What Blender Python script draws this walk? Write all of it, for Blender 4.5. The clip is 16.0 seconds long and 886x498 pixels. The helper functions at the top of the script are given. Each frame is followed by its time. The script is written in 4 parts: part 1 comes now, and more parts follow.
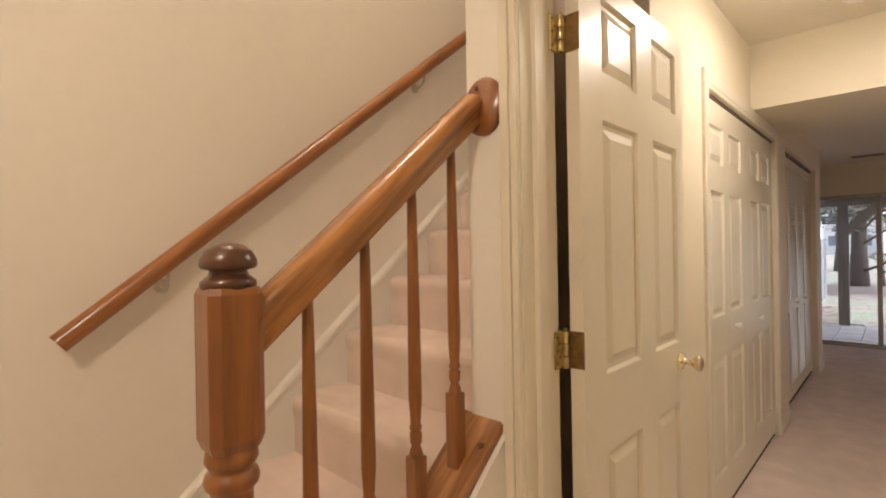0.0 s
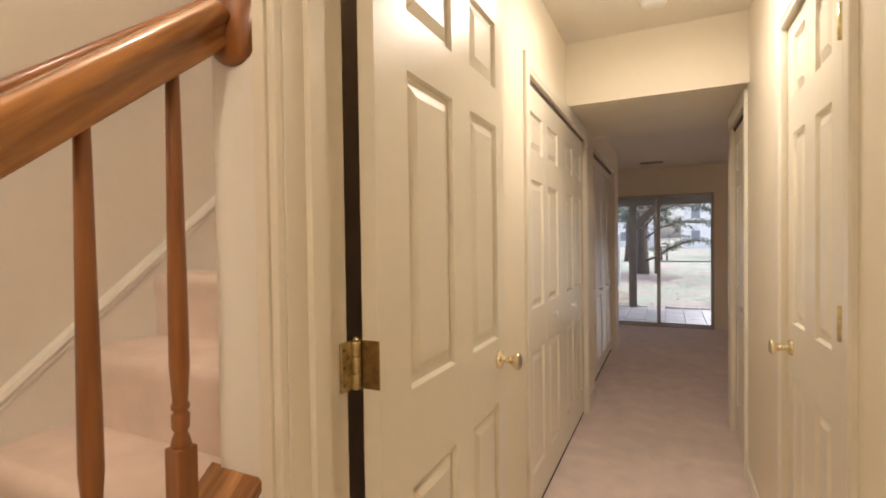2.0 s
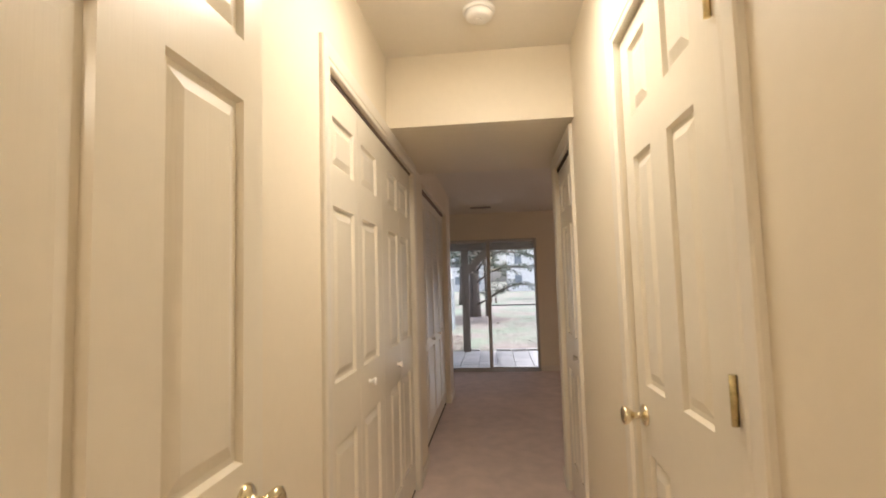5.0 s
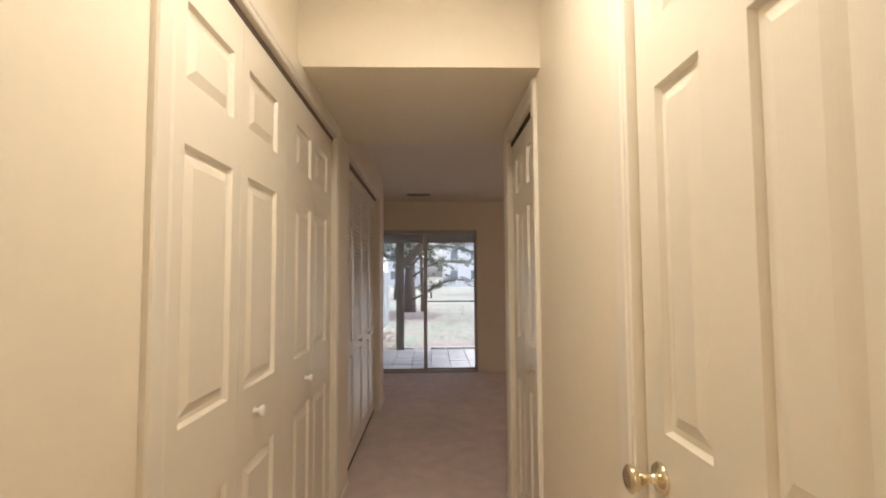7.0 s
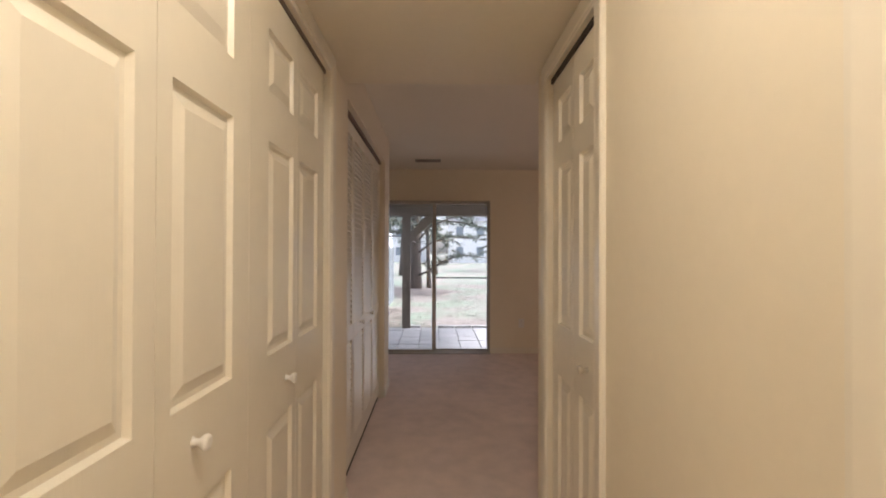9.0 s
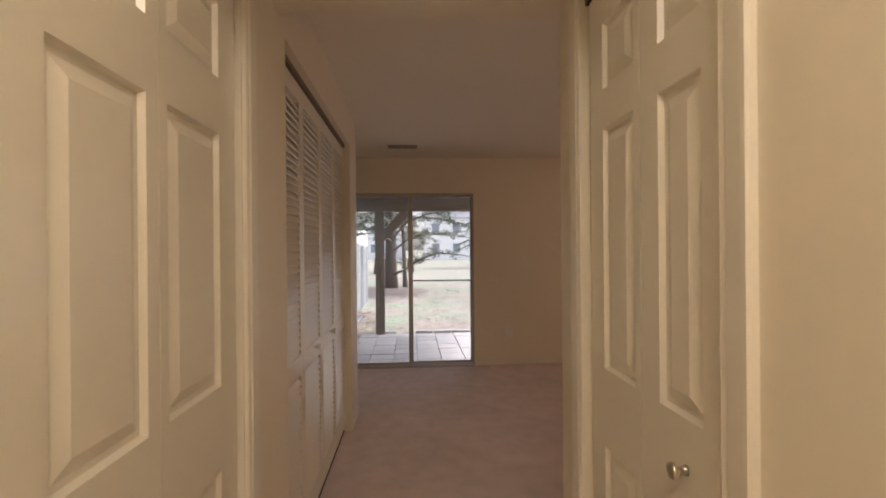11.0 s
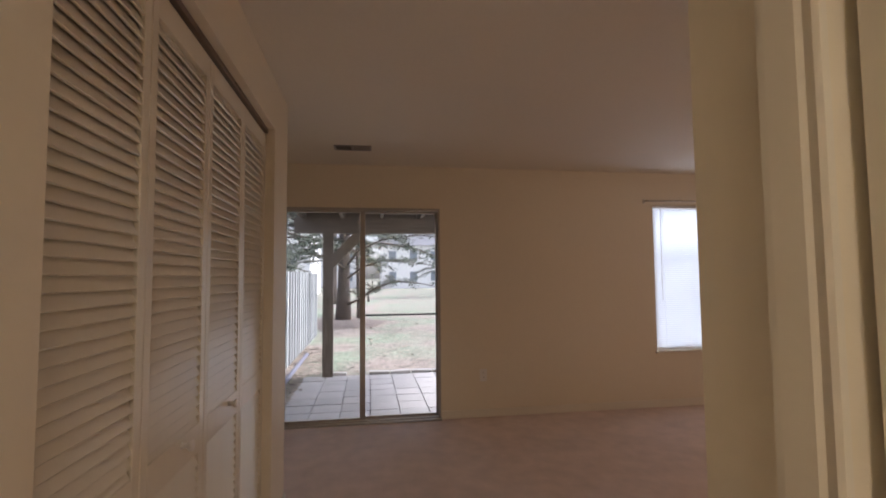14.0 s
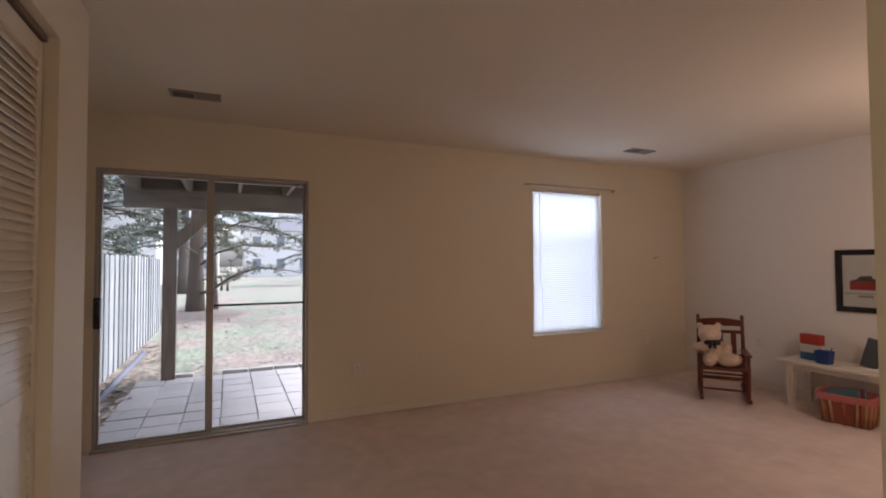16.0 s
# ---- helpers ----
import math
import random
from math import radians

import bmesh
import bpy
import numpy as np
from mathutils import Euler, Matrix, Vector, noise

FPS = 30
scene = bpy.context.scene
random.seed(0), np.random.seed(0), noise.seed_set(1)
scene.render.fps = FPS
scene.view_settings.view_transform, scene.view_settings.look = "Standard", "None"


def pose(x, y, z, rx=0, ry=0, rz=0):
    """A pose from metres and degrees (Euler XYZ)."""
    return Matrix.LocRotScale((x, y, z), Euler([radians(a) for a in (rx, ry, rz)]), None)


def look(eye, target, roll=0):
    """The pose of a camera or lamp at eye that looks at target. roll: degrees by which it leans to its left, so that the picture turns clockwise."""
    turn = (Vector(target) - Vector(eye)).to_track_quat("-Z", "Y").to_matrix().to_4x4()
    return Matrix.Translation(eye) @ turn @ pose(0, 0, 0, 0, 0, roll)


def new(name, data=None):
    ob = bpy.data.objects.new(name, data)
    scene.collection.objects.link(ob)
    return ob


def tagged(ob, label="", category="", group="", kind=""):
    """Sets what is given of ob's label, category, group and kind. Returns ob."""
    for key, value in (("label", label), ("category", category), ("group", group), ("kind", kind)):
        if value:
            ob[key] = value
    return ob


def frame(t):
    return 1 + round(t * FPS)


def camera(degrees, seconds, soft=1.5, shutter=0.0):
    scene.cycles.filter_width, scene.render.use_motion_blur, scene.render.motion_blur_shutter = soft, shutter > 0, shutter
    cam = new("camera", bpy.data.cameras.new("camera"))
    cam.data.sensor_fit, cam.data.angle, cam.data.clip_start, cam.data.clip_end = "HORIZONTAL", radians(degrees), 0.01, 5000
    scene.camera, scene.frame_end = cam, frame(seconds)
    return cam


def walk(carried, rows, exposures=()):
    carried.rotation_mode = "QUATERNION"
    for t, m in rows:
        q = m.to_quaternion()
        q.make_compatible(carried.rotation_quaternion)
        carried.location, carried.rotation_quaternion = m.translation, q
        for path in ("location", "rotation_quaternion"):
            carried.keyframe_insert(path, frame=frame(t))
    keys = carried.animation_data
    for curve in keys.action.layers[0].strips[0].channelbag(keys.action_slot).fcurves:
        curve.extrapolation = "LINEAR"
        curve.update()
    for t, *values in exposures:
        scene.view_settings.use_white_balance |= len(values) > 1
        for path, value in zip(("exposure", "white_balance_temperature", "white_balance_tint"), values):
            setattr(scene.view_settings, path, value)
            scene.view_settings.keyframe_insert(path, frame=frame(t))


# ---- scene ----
cam = camera(86.3, 16.0, soft=1.9)
PATH = [
    (0, (0.368, 0.537, 1.338), (1.802, 1.93, 1.336), -1.0),
    (0.5, (0.439, 0.574, 1.329), (1.981, 1.847, 1.301), -0.8),
    (1, (0.48, 0.592, 1.318), (2.118, 1.739, 1.284), -0.7),
    (1.5, (0.557, 0.608, 1.31), (2.285, 1.614, 1.272), -0.6),
    (2, (0.685, 0.606, 1.315), (2.49, 1.468, 1.277), -0.8),
    (2.5, (0.758, 0.592, 1.323), (2.628, 1.301, 1.31), -1.3),
    (3, (0.864, 0.612, 1.326), (2.776, 1.197, 1.341), -1.3),
    (3.5, (0.94, 0.649, 1.324), (2.881, 1.13, 1.366), -1.3),
    (4, (1.028, 0.656, 1.323), (2.989, 1.042, 1.399), -1.4),
    (4.5, (1.157, 0.646, 1.319), (3.131, 0.954, 1.426), -1.5),
    (5, (1.268, 0.631, 1.315), (3.251, 0.85, 1.456), -1.6),
    (5.2, (1.319, 0.635, 1.318), (3.305, 0.819, 1.463), -1.6),
    (7.3, (1.885, 0.656, 1.301), (3.881, 0.586, 1.4), -0.1),
    (7.5, (1.931, 0.664, 1.304), (3.928, 0.585, 1.389), 0.1),
    (8, (2.097, 0.682, 1.291), (4.095, 0.612, 1.344), 0.3),
    (8.5, (2.22, 0.706, 1.285), (4.219, 0.662, 1.315), 0.3),
    (9, (2.332, 0.706, 1.277), (4.332, 0.68, 1.292), 0.2),
    (9.2, (2.399, 0.701, 1.275), (4.399, 0.67, 1.29), 0.0),
    (11.5, (3.194, 0.717, 1.314), (5.188, 0.563, 1.329), -0.5),
    (12, (3.346, 0.704, 1.305), (5.338, 0.538, 1.36), -0.6),
    (12.5, (3.517, 0.717, 1.307), (5.507, 0.544, 1.408), -0.2),
    (13, (3.663, 0.739, 1.304), (5.648, 0.54, 1.443), 0.1),
    (13.5, (3.812, 0.72, 1.304), (5.793, 0.481, 1.445), 0.1),
    (14, (3.971, 0.684, 1.296), (5.943, 0.374, 1.415), -0.5),
    (14.5, (4.108, 0.659, 1.291), (6.068, 0.269, 1.378), -0.6),
    (15, (4.241, 0.659, 1.27), (6.175, 0.154, 1.334), -0.5),
    (15.5, (4.332, 0.651, 1.262), (6.221, -0.002, 1.322), -0.2),
    (16, (4.412, 0.605, 1.255), (6.234, -0.217, 1.32), -0.3),
]
EXPOSURE = [(0, 1.42, 5950, 20), (3, 1.56, 5900, 19), (5, 1.53, 5900, 18), (7.5, 1.56, 5800, 18), (9, 1.62, 5800, 18), (11.5, 1.46, 6250, 21), (12.5, 1.40, 6250, 21), (14, 1.38, 5950, 20), (15, 1.37, 5850, 20), (16, 1.45, 5800, 20)]
walk(cam, [(t, look(eye, target, roll)) for t, eye, target, roll in PATH], EXPOSURE)

# ---- light: an overcast sky outside, two ceiling lamps inside ----
world = bpy.data.worlds.new("sky")
scene.world = world
world.use_nodes = True
wn = world.node_tree.nodes
sky = wn.new("ShaderNodeTexSky")
sky.sky_type, sky.sun_disc = "NISHITA", False
sky.sun_elevation, sky.sun_rotation, sky.dust_density, sky.air_density = radians(52), radians(170), 3.5, 1.0
wn["Background"].inputs["Strength"].default_value = 0.15
veil = wn.new("ShaderNodeHueSaturation")
veil.inputs["Saturation"].default_value = 0.45
world.node_tree.links.new(sky.outputs["Color"], veil.inputs["Color"])
world.node_tree.links.new(veil.outputs["Color"], wn["Background"].inputs["Color"])

sun = new("sun", bpy.data.lights.new("sun", "SUN"))
sun.data.energy, sun.data.angle, sun.data.color = 1.4, radians(14), (1.0, 0.97, 0.93)
sun.matrix_world = look((14.3, -30.3, 39.4), (9, 0, 0))


def bulb(name, x, y, z, watts, radius, colour):
    ob = new(name, bpy.data.lights.new(name, "POINT"))
    ob.data.shadow_soft_size = radius
    ob.data.energy, ob.data.color = watts, colour
    ob.matrix_world = pose(x, y, z)
    return ob


def bowl(name, x, y, z, watts, size, colour):
    """The bowl of a flush ceiling lamp, throwing its light downwards."""
    ob = new(name, bpy.data.lights.new(name, "AREA"))
    ob.data.shape, ob.data.size = "DISK", size
    ob.data.energy, ob.data.color = watts, colour
    ob.matrix_world = look((x, y, z), (x + 0.001, y, 0))
    return ob


bowl("hall_lamp_bowl", 2.68, 0.60, 2.40, 3.6, 0.40, (1.0, 0.885, 0.67))
bulb("hall_lamp_light", 2.68, 0.60, 2.36, 2.2, 0.12, (1.0, 0.885, 0.67))
bulb("entry_lamp_light", -0.25, 0.72, 2.26, 10.8, 0.12, (1.0, 0.83, 0.55))
bulb("landing_lamp_light", 1.0, 1.80, 4.1, 12.0, 0.12, (1.0, 0.84, 0.60))
bulb("room_lamp_light", 5.55, -3.0, 1.35, 5.6, 0.14, (1.0, 0.72, 0.50))


def daylight(name, y, z, wide, high, watts):
    """Sky light in a window's opening, looking into the room."""
    ob = new(name, bpy.data.lights.new(name, "AREA"))
    ob.data.shape, ob.data.size, ob.data.size_y = "RECTANGLE", wide, high
    ob.data.energy, ob.data.color = watts, (0.80, 0.90, 1.0)
    ob.matrix_world = look((8.43, y, z), (4.0, y, z - 0.2))
    return ob


daylight("window_daylight", -2.58, 1.28, 0.88, 1.44, 3.4)

# ---- materials ----
def mat(name, colour, rough=0.6, metal=0.0, scale=20.0, vary=0.06, bump=0.0, bump_scale=200.0, coat=0.0, large=1.5):
    """Paint, carpet, stone and metal: a base colour that wavers at two scales, and a fine relief."""
    m = bpy.data.materials.new(name)
    m.use_nodes = True
    n, l = m.node_tree.nodes, m.node_tree.links
    b = n["Principled BSDF"]
    tc = n.new("ShaderNodeTexCoord")
    n1, n2 = n.new("ShaderNodeTexNoise"), n.new("ShaderNodeTexNoise")
    n1.inputs["Scale"].default_value, n2.inputs["Scale"].default_value = scale, large
    n1.inputs["Detail"].default_value, n2.inputs["Detail"].default_value = 5, 3
    add = n.new("ShaderNodeMath")
    add.operation = "ADD"
    ramp = n.new("ShaderNodeMapRange")
    ramp.inputs["From Min"].default_value, ramp.inputs["From Max"].default_value = 0.6, 1.4
    ramp.inputs["To Min"].default_value, ramp.inputs["To Max"].default_value = 1 - vary, 1 + vary
    mix = n.new("ShaderNodeMix")
    mix.data_type, mix.blend_type = "RGBA", "MULTIPLY"
    mix.inputs["Factor"].default_value = 1.0
    mix.inputs["A"].default_value = (*colour, 1)
    comb = n.new("ShaderNodeCombineColor")
    for k in (n1, n2):
        l.new(tc.outputs["Object"], k.inputs["Vector"])
    l.new(n1.outputs["Fac"], add.inputs[0])
    l.new(n2.outputs["Fac"], add.inputs[1])
    l.new(add.outputs[0], ramp.inputs["Value"])
    for k in range(3):
        l.new(ramp.outputs["Result"], comb.inputs[k])
    l.new(comb.outputs["Color"], mix.inputs["B"])
    l.new(mix.outputs["Result"], b.inputs["Base Color"])
    b.inputs["Roughness"].default_value, b.inputs["Metallic"].default_value = rough, metal
    b.inputs["Coat Weight"].default_value, b.inputs["Coat Roughness"].default_value = coat, 0.15
    if bump:
        nb, bp = n.new("ShaderNodeTexNoise"), n.new("ShaderNodeBump")
        nb.inputs["Scale"].default_value, nb.inputs["Detail"].default_value = bump_scale, 4
        l.new(tc.outputs["Object"], nb.inputs["Vector"])
        bp.inputs["Strength"].default_value, bp.inputs["Distance"].default_value = bump, 0.004
        l.new(nb.outputs["Fac"], bp.inputs["Height"])
        l.new(bp.outputs["Normal"], b.inputs["Normal"])
    return m


def wood(name, light, dark, axis, rough=0.3, coat=0.4, scale=1.0):
    """Wood with its grain along one axis (0, 1, 2)."""
    m = bpy.data.materials.new(name)
    m.use_nodes = True
    n, l = m.node_tree.nodes, m.node_tree.links
    b = n["Principled BSDF"]
    tc, mp = n.new("ShaderNodeTexCoord"), n.new("ShaderNodeMapping")
    size = [26.0 * scale] * 3
    size[axis] = 2.2 * scale
    mp.inputs["Scale"].default_value = size
    g, f = n.new("ShaderNodeTexNoise"), n.new("ShaderNodeTexNoise")
    g.inputs["Scale"].default_value, g.inputs["Detail"].default_value, g.inputs["Distortion"].default_value = 1.0, 6, 1.2
    f.inputs["Scale"].default_value, f.inputs["Detail"].default_value = 6.0, 4
    add, ramp = n.new("ShaderNodeMath"), n.new("ShaderNodeValToRGB")
    add.operation = "MULTIPLY_ADD"
    add.inputs[1].default_value = 0.35
    ramp.color_ramp.elements[0].position, ramp.color_ramp.elements[1].position = 0.42, 0.80
    ramp.color_ramp.elements[0].color, ramp.color_ramp.elements[1].color = (*dark, 1), (*light, 1)
    l.new(tc.outputs["Object"], mp.inputs["Vector"])
    l.new(mp.outputs["Vector"], g.inputs["Vector"])
    l.new(mp.outputs["Vector"], f.inputs["Vector"])
    l.new(f.outputs["Fac"], add.inputs[0])
    l.new(g.outputs["Fac"], add.inputs[2])
    l.new(add.outputs[0], ramp.inputs["Fac"])
    l.new(ramp.outputs["Color"], b.inputs["Base Color"])
    bp = n.new("ShaderNodeBump")
    bp.inputs["Strength"].default_value, bp.inputs["Distance"].default_value = 0.15, 0.001
    l.new(f.outputs["Fac"], bp.inputs["Height"])
    l.new(bp.outputs["Normal"], b.inputs["Normal"])
    b.inputs["Roughness"].default_value, b.inputs["Coat Weight"].default_value, b.inputs["Coat Roughness"].default_value = rough, coat, 0.12
    return m


def shade_by_piece(m, low, high):
    """Lets each separate piece of a material differ a little in brightness."""
    n, l = m.node_tree.nodes, m.node_tree.links
    b = n["Principled BSDF"]
    old = b.inputs["Base Color"].links[0].from_socket
    info, rng, mix, comb = n.new("ShaderNodeObjectInfo"), n.new("ShaderNodeMapRange"), n.new("ShaderNodeMix"), n.new("ShaderNodeCombineColor")
    rng.inputs["To Min"].default_value, rng.inputs["To Max"].default_value = low, high
    mix.data_type, mix.blend_type = "RGBA", "MULTIPLY"
    mix.inputs["Factor"].default_value = 1.0
    l.new(info.outputs["Random"], rng.inputs["Value"])
    for k in range(3):
        l.new(rng.outputs["Result"], comb.inputs[k])
    l.new(old, mix.inputs["A"])
    l.new(comb.outputs["Color"], mix.inputs["B"])
    l.new(mix.outputs["Result"], b.inputs["Base Color"])
    return m


def clear_glass(name):
    m = bpy.data.materials.new(name)
    m.use_nodes = True
    n, l = m.node_tree.nodes, m.node_tree.links
    tr, gl, mx, fr = n.new("ShaderNodeBsdfTransparent"), n.new("ShaderNodeBsdfGlossy"), n.new("ShaderNodeMixShader"), n.new("ShaderNodeFresnel")
    tr.inputs["Color"].default_value = (0.98, 0.99, 0.985, 1)
    gl.inputs["Roughness"].default_value = 0.02
    fr.inputs["IOR"].default_value = 1.45
    l.new(fr.outputs["Fac"], mx.inputs["Fac"])
    l.new(tr.outputs["BSDF"], mx.inputs[1])
    l.new(gl.outputs["BSDF"], mx.inputs[2])
    l.new(mx.outputs["Shader"], n["Material Output"].inputs["Surface"])
    return m


WALL = mat("cream_wall_paint", (0.80, 0.72, 0.57), 0.55, 0, 30, 0.02, 0.06, 320, large=1.1)
WHITEWALL = mat("off_white_wall_paint", (0.83, 0.79, 0.735), 0.6, 0, 30, 0.02, 0.06, 320, large=1.1)
CEIL = mat("ceiling_paint", (0.80, 0.74, 0.63), 0.8, 0, 40, 0.02, 0.12, 260)
TRIM = mat("semi_gloss_trim_paint", (0.80, 0.74, 0.62), 0.3, 0, 25, 0.02, 0.04, 90, coat=0.15)
DOORPAINT = mat("semi_gloss_door_paint", (0.80, 0.74, 0.61), 0.33, 0, 22, 0.025, 0.10, 190, coat=0.2)
# embossed wood grain, drawn out along the height
dn, dl = DOORPAINT.node_tree.nodes, DOORPAINT.node_tree.links
stretch = dn.new("ShaderNodeMapping")
stretch.inputs["Scale"].default_value = (1.0, 1.0, 0.05)
relief = dn["Bump"].inputs["Height"].links[0].from_node
dl.new(dn["Texture Coordinate"].outputs["Object"], stretch.inputs["Vector"])
dl.new(stretch.outputs["Vector"], relief.inputs["Vector"])
CARPET = mat("beige_pink_carpet", (0.78, 0.645, 0.58), 0.95, 0, 8, 0.14, 0.5, 300, large=1.9)
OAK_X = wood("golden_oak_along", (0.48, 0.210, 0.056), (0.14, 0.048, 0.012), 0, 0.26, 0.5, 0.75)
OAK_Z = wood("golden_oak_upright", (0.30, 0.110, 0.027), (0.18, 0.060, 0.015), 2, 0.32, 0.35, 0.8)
OAK_RED = wood("red_stained_oak", (0.37, 0.150, 0.046), (0.19, 0.068, 0.020), 0, 0.28, 0.4)
CAPWOOD = wood("dark_stained_oak", (0.12, 0.045, 0.018), (0.06, 0.022, 0.010), 2)
WHITETRIM = mat("white_trim_paint", (0.84, 0.82, 0.78), 0.35, 0, 25, 0.02, 0.04, 90)
BRASS = mat("polished_brass", (0.83, 0.74, 0.52), 0.16, 1.0, 60, 0.12)
OLDBRASS = mat("tarnished_brass", (0.66, 0.55, 0.28), 0.3, 0.85, 70, 0.4)
DARKBRASS = mat("browned_brass", (0.30, 0.19, 0.08), 0.3, 0.8, 60, 0.5)
STEEL = mat("satin_nickel", (0.62, 0.58, 0.50), 0.3, 1.0, 60, 0.1)
PLASTIC = mat("ivory_plastic", (0.82, 0.79, 0.73), 0.35, 0, 30, 0.02)
ALU = mat("bronze_anodised_aluminium", (0.44, 0.41, 0.37), 0.42, 0.4, 40, 0.1)
BLACK = mat("black_plastic", (0.015, 0.015, 0.017), 0.4)
# near-black: paints in closet and vent-slot shade, and colours one dark track
DARK = mat("gap_shade_and_track", (0.05, 0.04, 0.035), 0.9)
TRACK = mat("brown_track", (0.20, 0.15, 0.12), 0.6)
GLASS = clear_glass("window_glass")


# ---- mesh helpers ----
def box(bm, x0, x1, y0, y1, z0, z1, bevel=0.0):
    made = bmesh.ops.create_cube(bm, size=1.0, matrix=Matrix.LocRotScale(
        ((x0 + x1) / 2, (y0 + y1) / 2, (z0 + z1) / 2), None, (x1 - x0, y1 - y0, z1 - z0)))["verts"]
    if bevel:
        edges = list({e for v in made for e in v.link_edges})
        bmesh.ops.bevel(bm, geom=edges, offset=bevel, segments=2, affect="EDGES", profile=0.6)
    return bm


def boxes(*rows, bevel=0.0):
    bm = bmesh.new()
    for r in rows:
        box(bm, *r, bevel=bevel)
    return bm


def lathe(bm, rows, seg=20, sx=1.0, sy=1.0, m=None):
    """A turned body from rows of (radius, height)."""
    rings = []
    for r, z in rows:
        ring = []
        for k in range(seg):
            a = 2 * math.pi * k / seg
            p = Vector((r * sx * math.cos(a), r * sy * math.sin(a), z))
            ring.append(bm.verts.new(m @ p if m else p))
        rings.append(ring)
    for a, b in zip(rings, rings[1:]):
        for k in range(seg):
            f = bm.faces.new((a[k], a[(k + 1) % seg], b[(k + 1) % seg], b[k]))
            f.smooth = True
    bm.faces.new(rings[0][::-1])
    bm.faces.new(rings[-1])
    return bm


def sweep(bm, profile, p0, p1, up=(0, 0, 1), smooth=False):
    """A bar from p0 to p1 with a closed profile of (side, up) pairs."""
    d = (Vector(p1) - Vector(p0)).normalized()
    side = d.cross(Vector(up)).normalized()
    top = side.cross(d)
    rings = [[bm.verts.new(Vector(p) + side * a + top * b) for a, b in profile] for p in (p0, p1)]
    n = len(profile)
    for k in range(n):
        f = bm.faces.new((rings[0][k], rings[0][(k + 1) % n], rings[1][(k + 1) % n], rings[1][k]))
        f.smooth = smooth
    bm.faces.new([bm.verts.new(v.co) for v in rings[0][::-1]])
    bm.faces.new([bm.verts.new(v.co) for v in rings[1]])
    return bm


def tube(bm, points, radii, seg=8):
    """A round limb through points, with a radius at each."""
    rings = []
    for i, p in enumerate(points):
        p = Vector(p)
        d = (Vector(points[min(i + 1, len(points) - 1)]) - Vector(points[max(i - 1, 0)])).normalized()
        side = d.orthogonal().normalized()
        other = d.cross(side)
        rings.append([bm.verts.new(p + radii[i] * (side * math.cos(2 * math.pi * k / seg) + other * math.sin(2 * math.pi * k / seg))) for k in range(seg)])
    for a, b in zip(rings, rings[1:]):
        # the nearest corner of the next ring keeps the limb from twisting
        s = min(range(seg), key=lambda k: (a[0].co - b[k].co).length)
        for k in range(seg):
            f = bm.faces.new((a[k], a[(k + 1) % seg], b[(k + 1 + s) % seg], b[(k + s) % seg]))
            f.smooth = True
    bm.faces.new(rings[0][::-1])
    bm.faces.new(rings[-1])
    return bm


def finish(name, bm, material):
    bmesh.ops.recalc_face_normals(bm, faces=bm.faces)
    me = bpy.data.meshes.new(name)
    bm.to_mesh(me)
    bm.free()
    if material:
        me.materials.append(material)
    return me


def part(name, bm, material, parent, label=""):
    ob = new(name, finish(name, bm, material))
    ob.parent = parent
    return tagged(ob, label)


def piece(name, mesh, parent, m=None):
    ob = new(name, mesh)
    ob.parent = parent
    if m:
        ob.matrix_basis = m
    return ob


def thing(name, m, label, category, group="", kind=""):
    ob = new(name)
    ob.empty_display_size = 0.1
    ob.matrix_basis = m
    return tagged(ob, label, category, group, kind)


def solid(name, bm, material, label, category, kind="", group=""):
    return tagged(new(name, finish(name, bm, material)), label, category, group, kind)


def structure(name, bm, material, label, category):
    return solid(name, bm, material, label, category, "structure")


# ---- shell: entry, hall, living room ----
HL, HR = 1.165, 0.222          # hall walls
SX0, SX1, SZ = 3.61, 4.67, 2.113   # dropped soffit
HZ, RZ = 2.487, 2.33           # ceilings
RX, RY = 8.32, -4.27           # room's far wall and end wall
FY = 2.15                      # stair's far wall
BX0, BX1, BZ = 2.745, 4.328, 2.045  # left bifold opening
LX0, LX1, LZ = 4.76, 6.49, 2.07   # louvred opening
NX = 6.86                      # end of the louvred closet
SLY0, SLY1, SLZ = 0.03, 1.445, 1.935  # sliding door
WY0, WY1, WZ0, WZ1 = -3.025, -2.14, 0.548, 2.006  # window

structure("floor", boxes((-1.6, RX + 0.12, RY - 0.12, FY + 0.1, -0.1, 0.0)), CARPET, "beige pinkish cut-pile carpet with worn traffic marks", "floor")
# the recess at x 1.386 to 2.08 is added to darken the door gap
structure("wall_left", boxes(
    (1.24, 1.386, HL, 1.29, 0, 4.6), (1.386, 2.08, 1.275, 1.29, 0, 2.2), (1.386, 2.08, HL, 1.29, 2.2, 4.6), (2.08, BX0, HL, 1.29, 0, 4.6), (BX0, BX1, HL, 1.29, BZ, 4.6), (BX1, LX0, HL, 1.29, 0, 2.8),
    (LX0, LX1, HL, 1.29, LZ, 2.8), (LX1, NX, HL, 1.29, 0, 2.8), (NX - 0.11, NX, 1.29, 1.75, 0, 2.8)),
    WALL, "cream painted plaster wall with closet openings", "wall")
structure("wall_stair", boxes((-1.6, 5.0, FY, FY + 0.1, 0, 4.6), (4.9, 5.0, 1.29, FY, 2.6, 4.6)), WHITEWALL, "off-white painted stairwell wall", "wall")
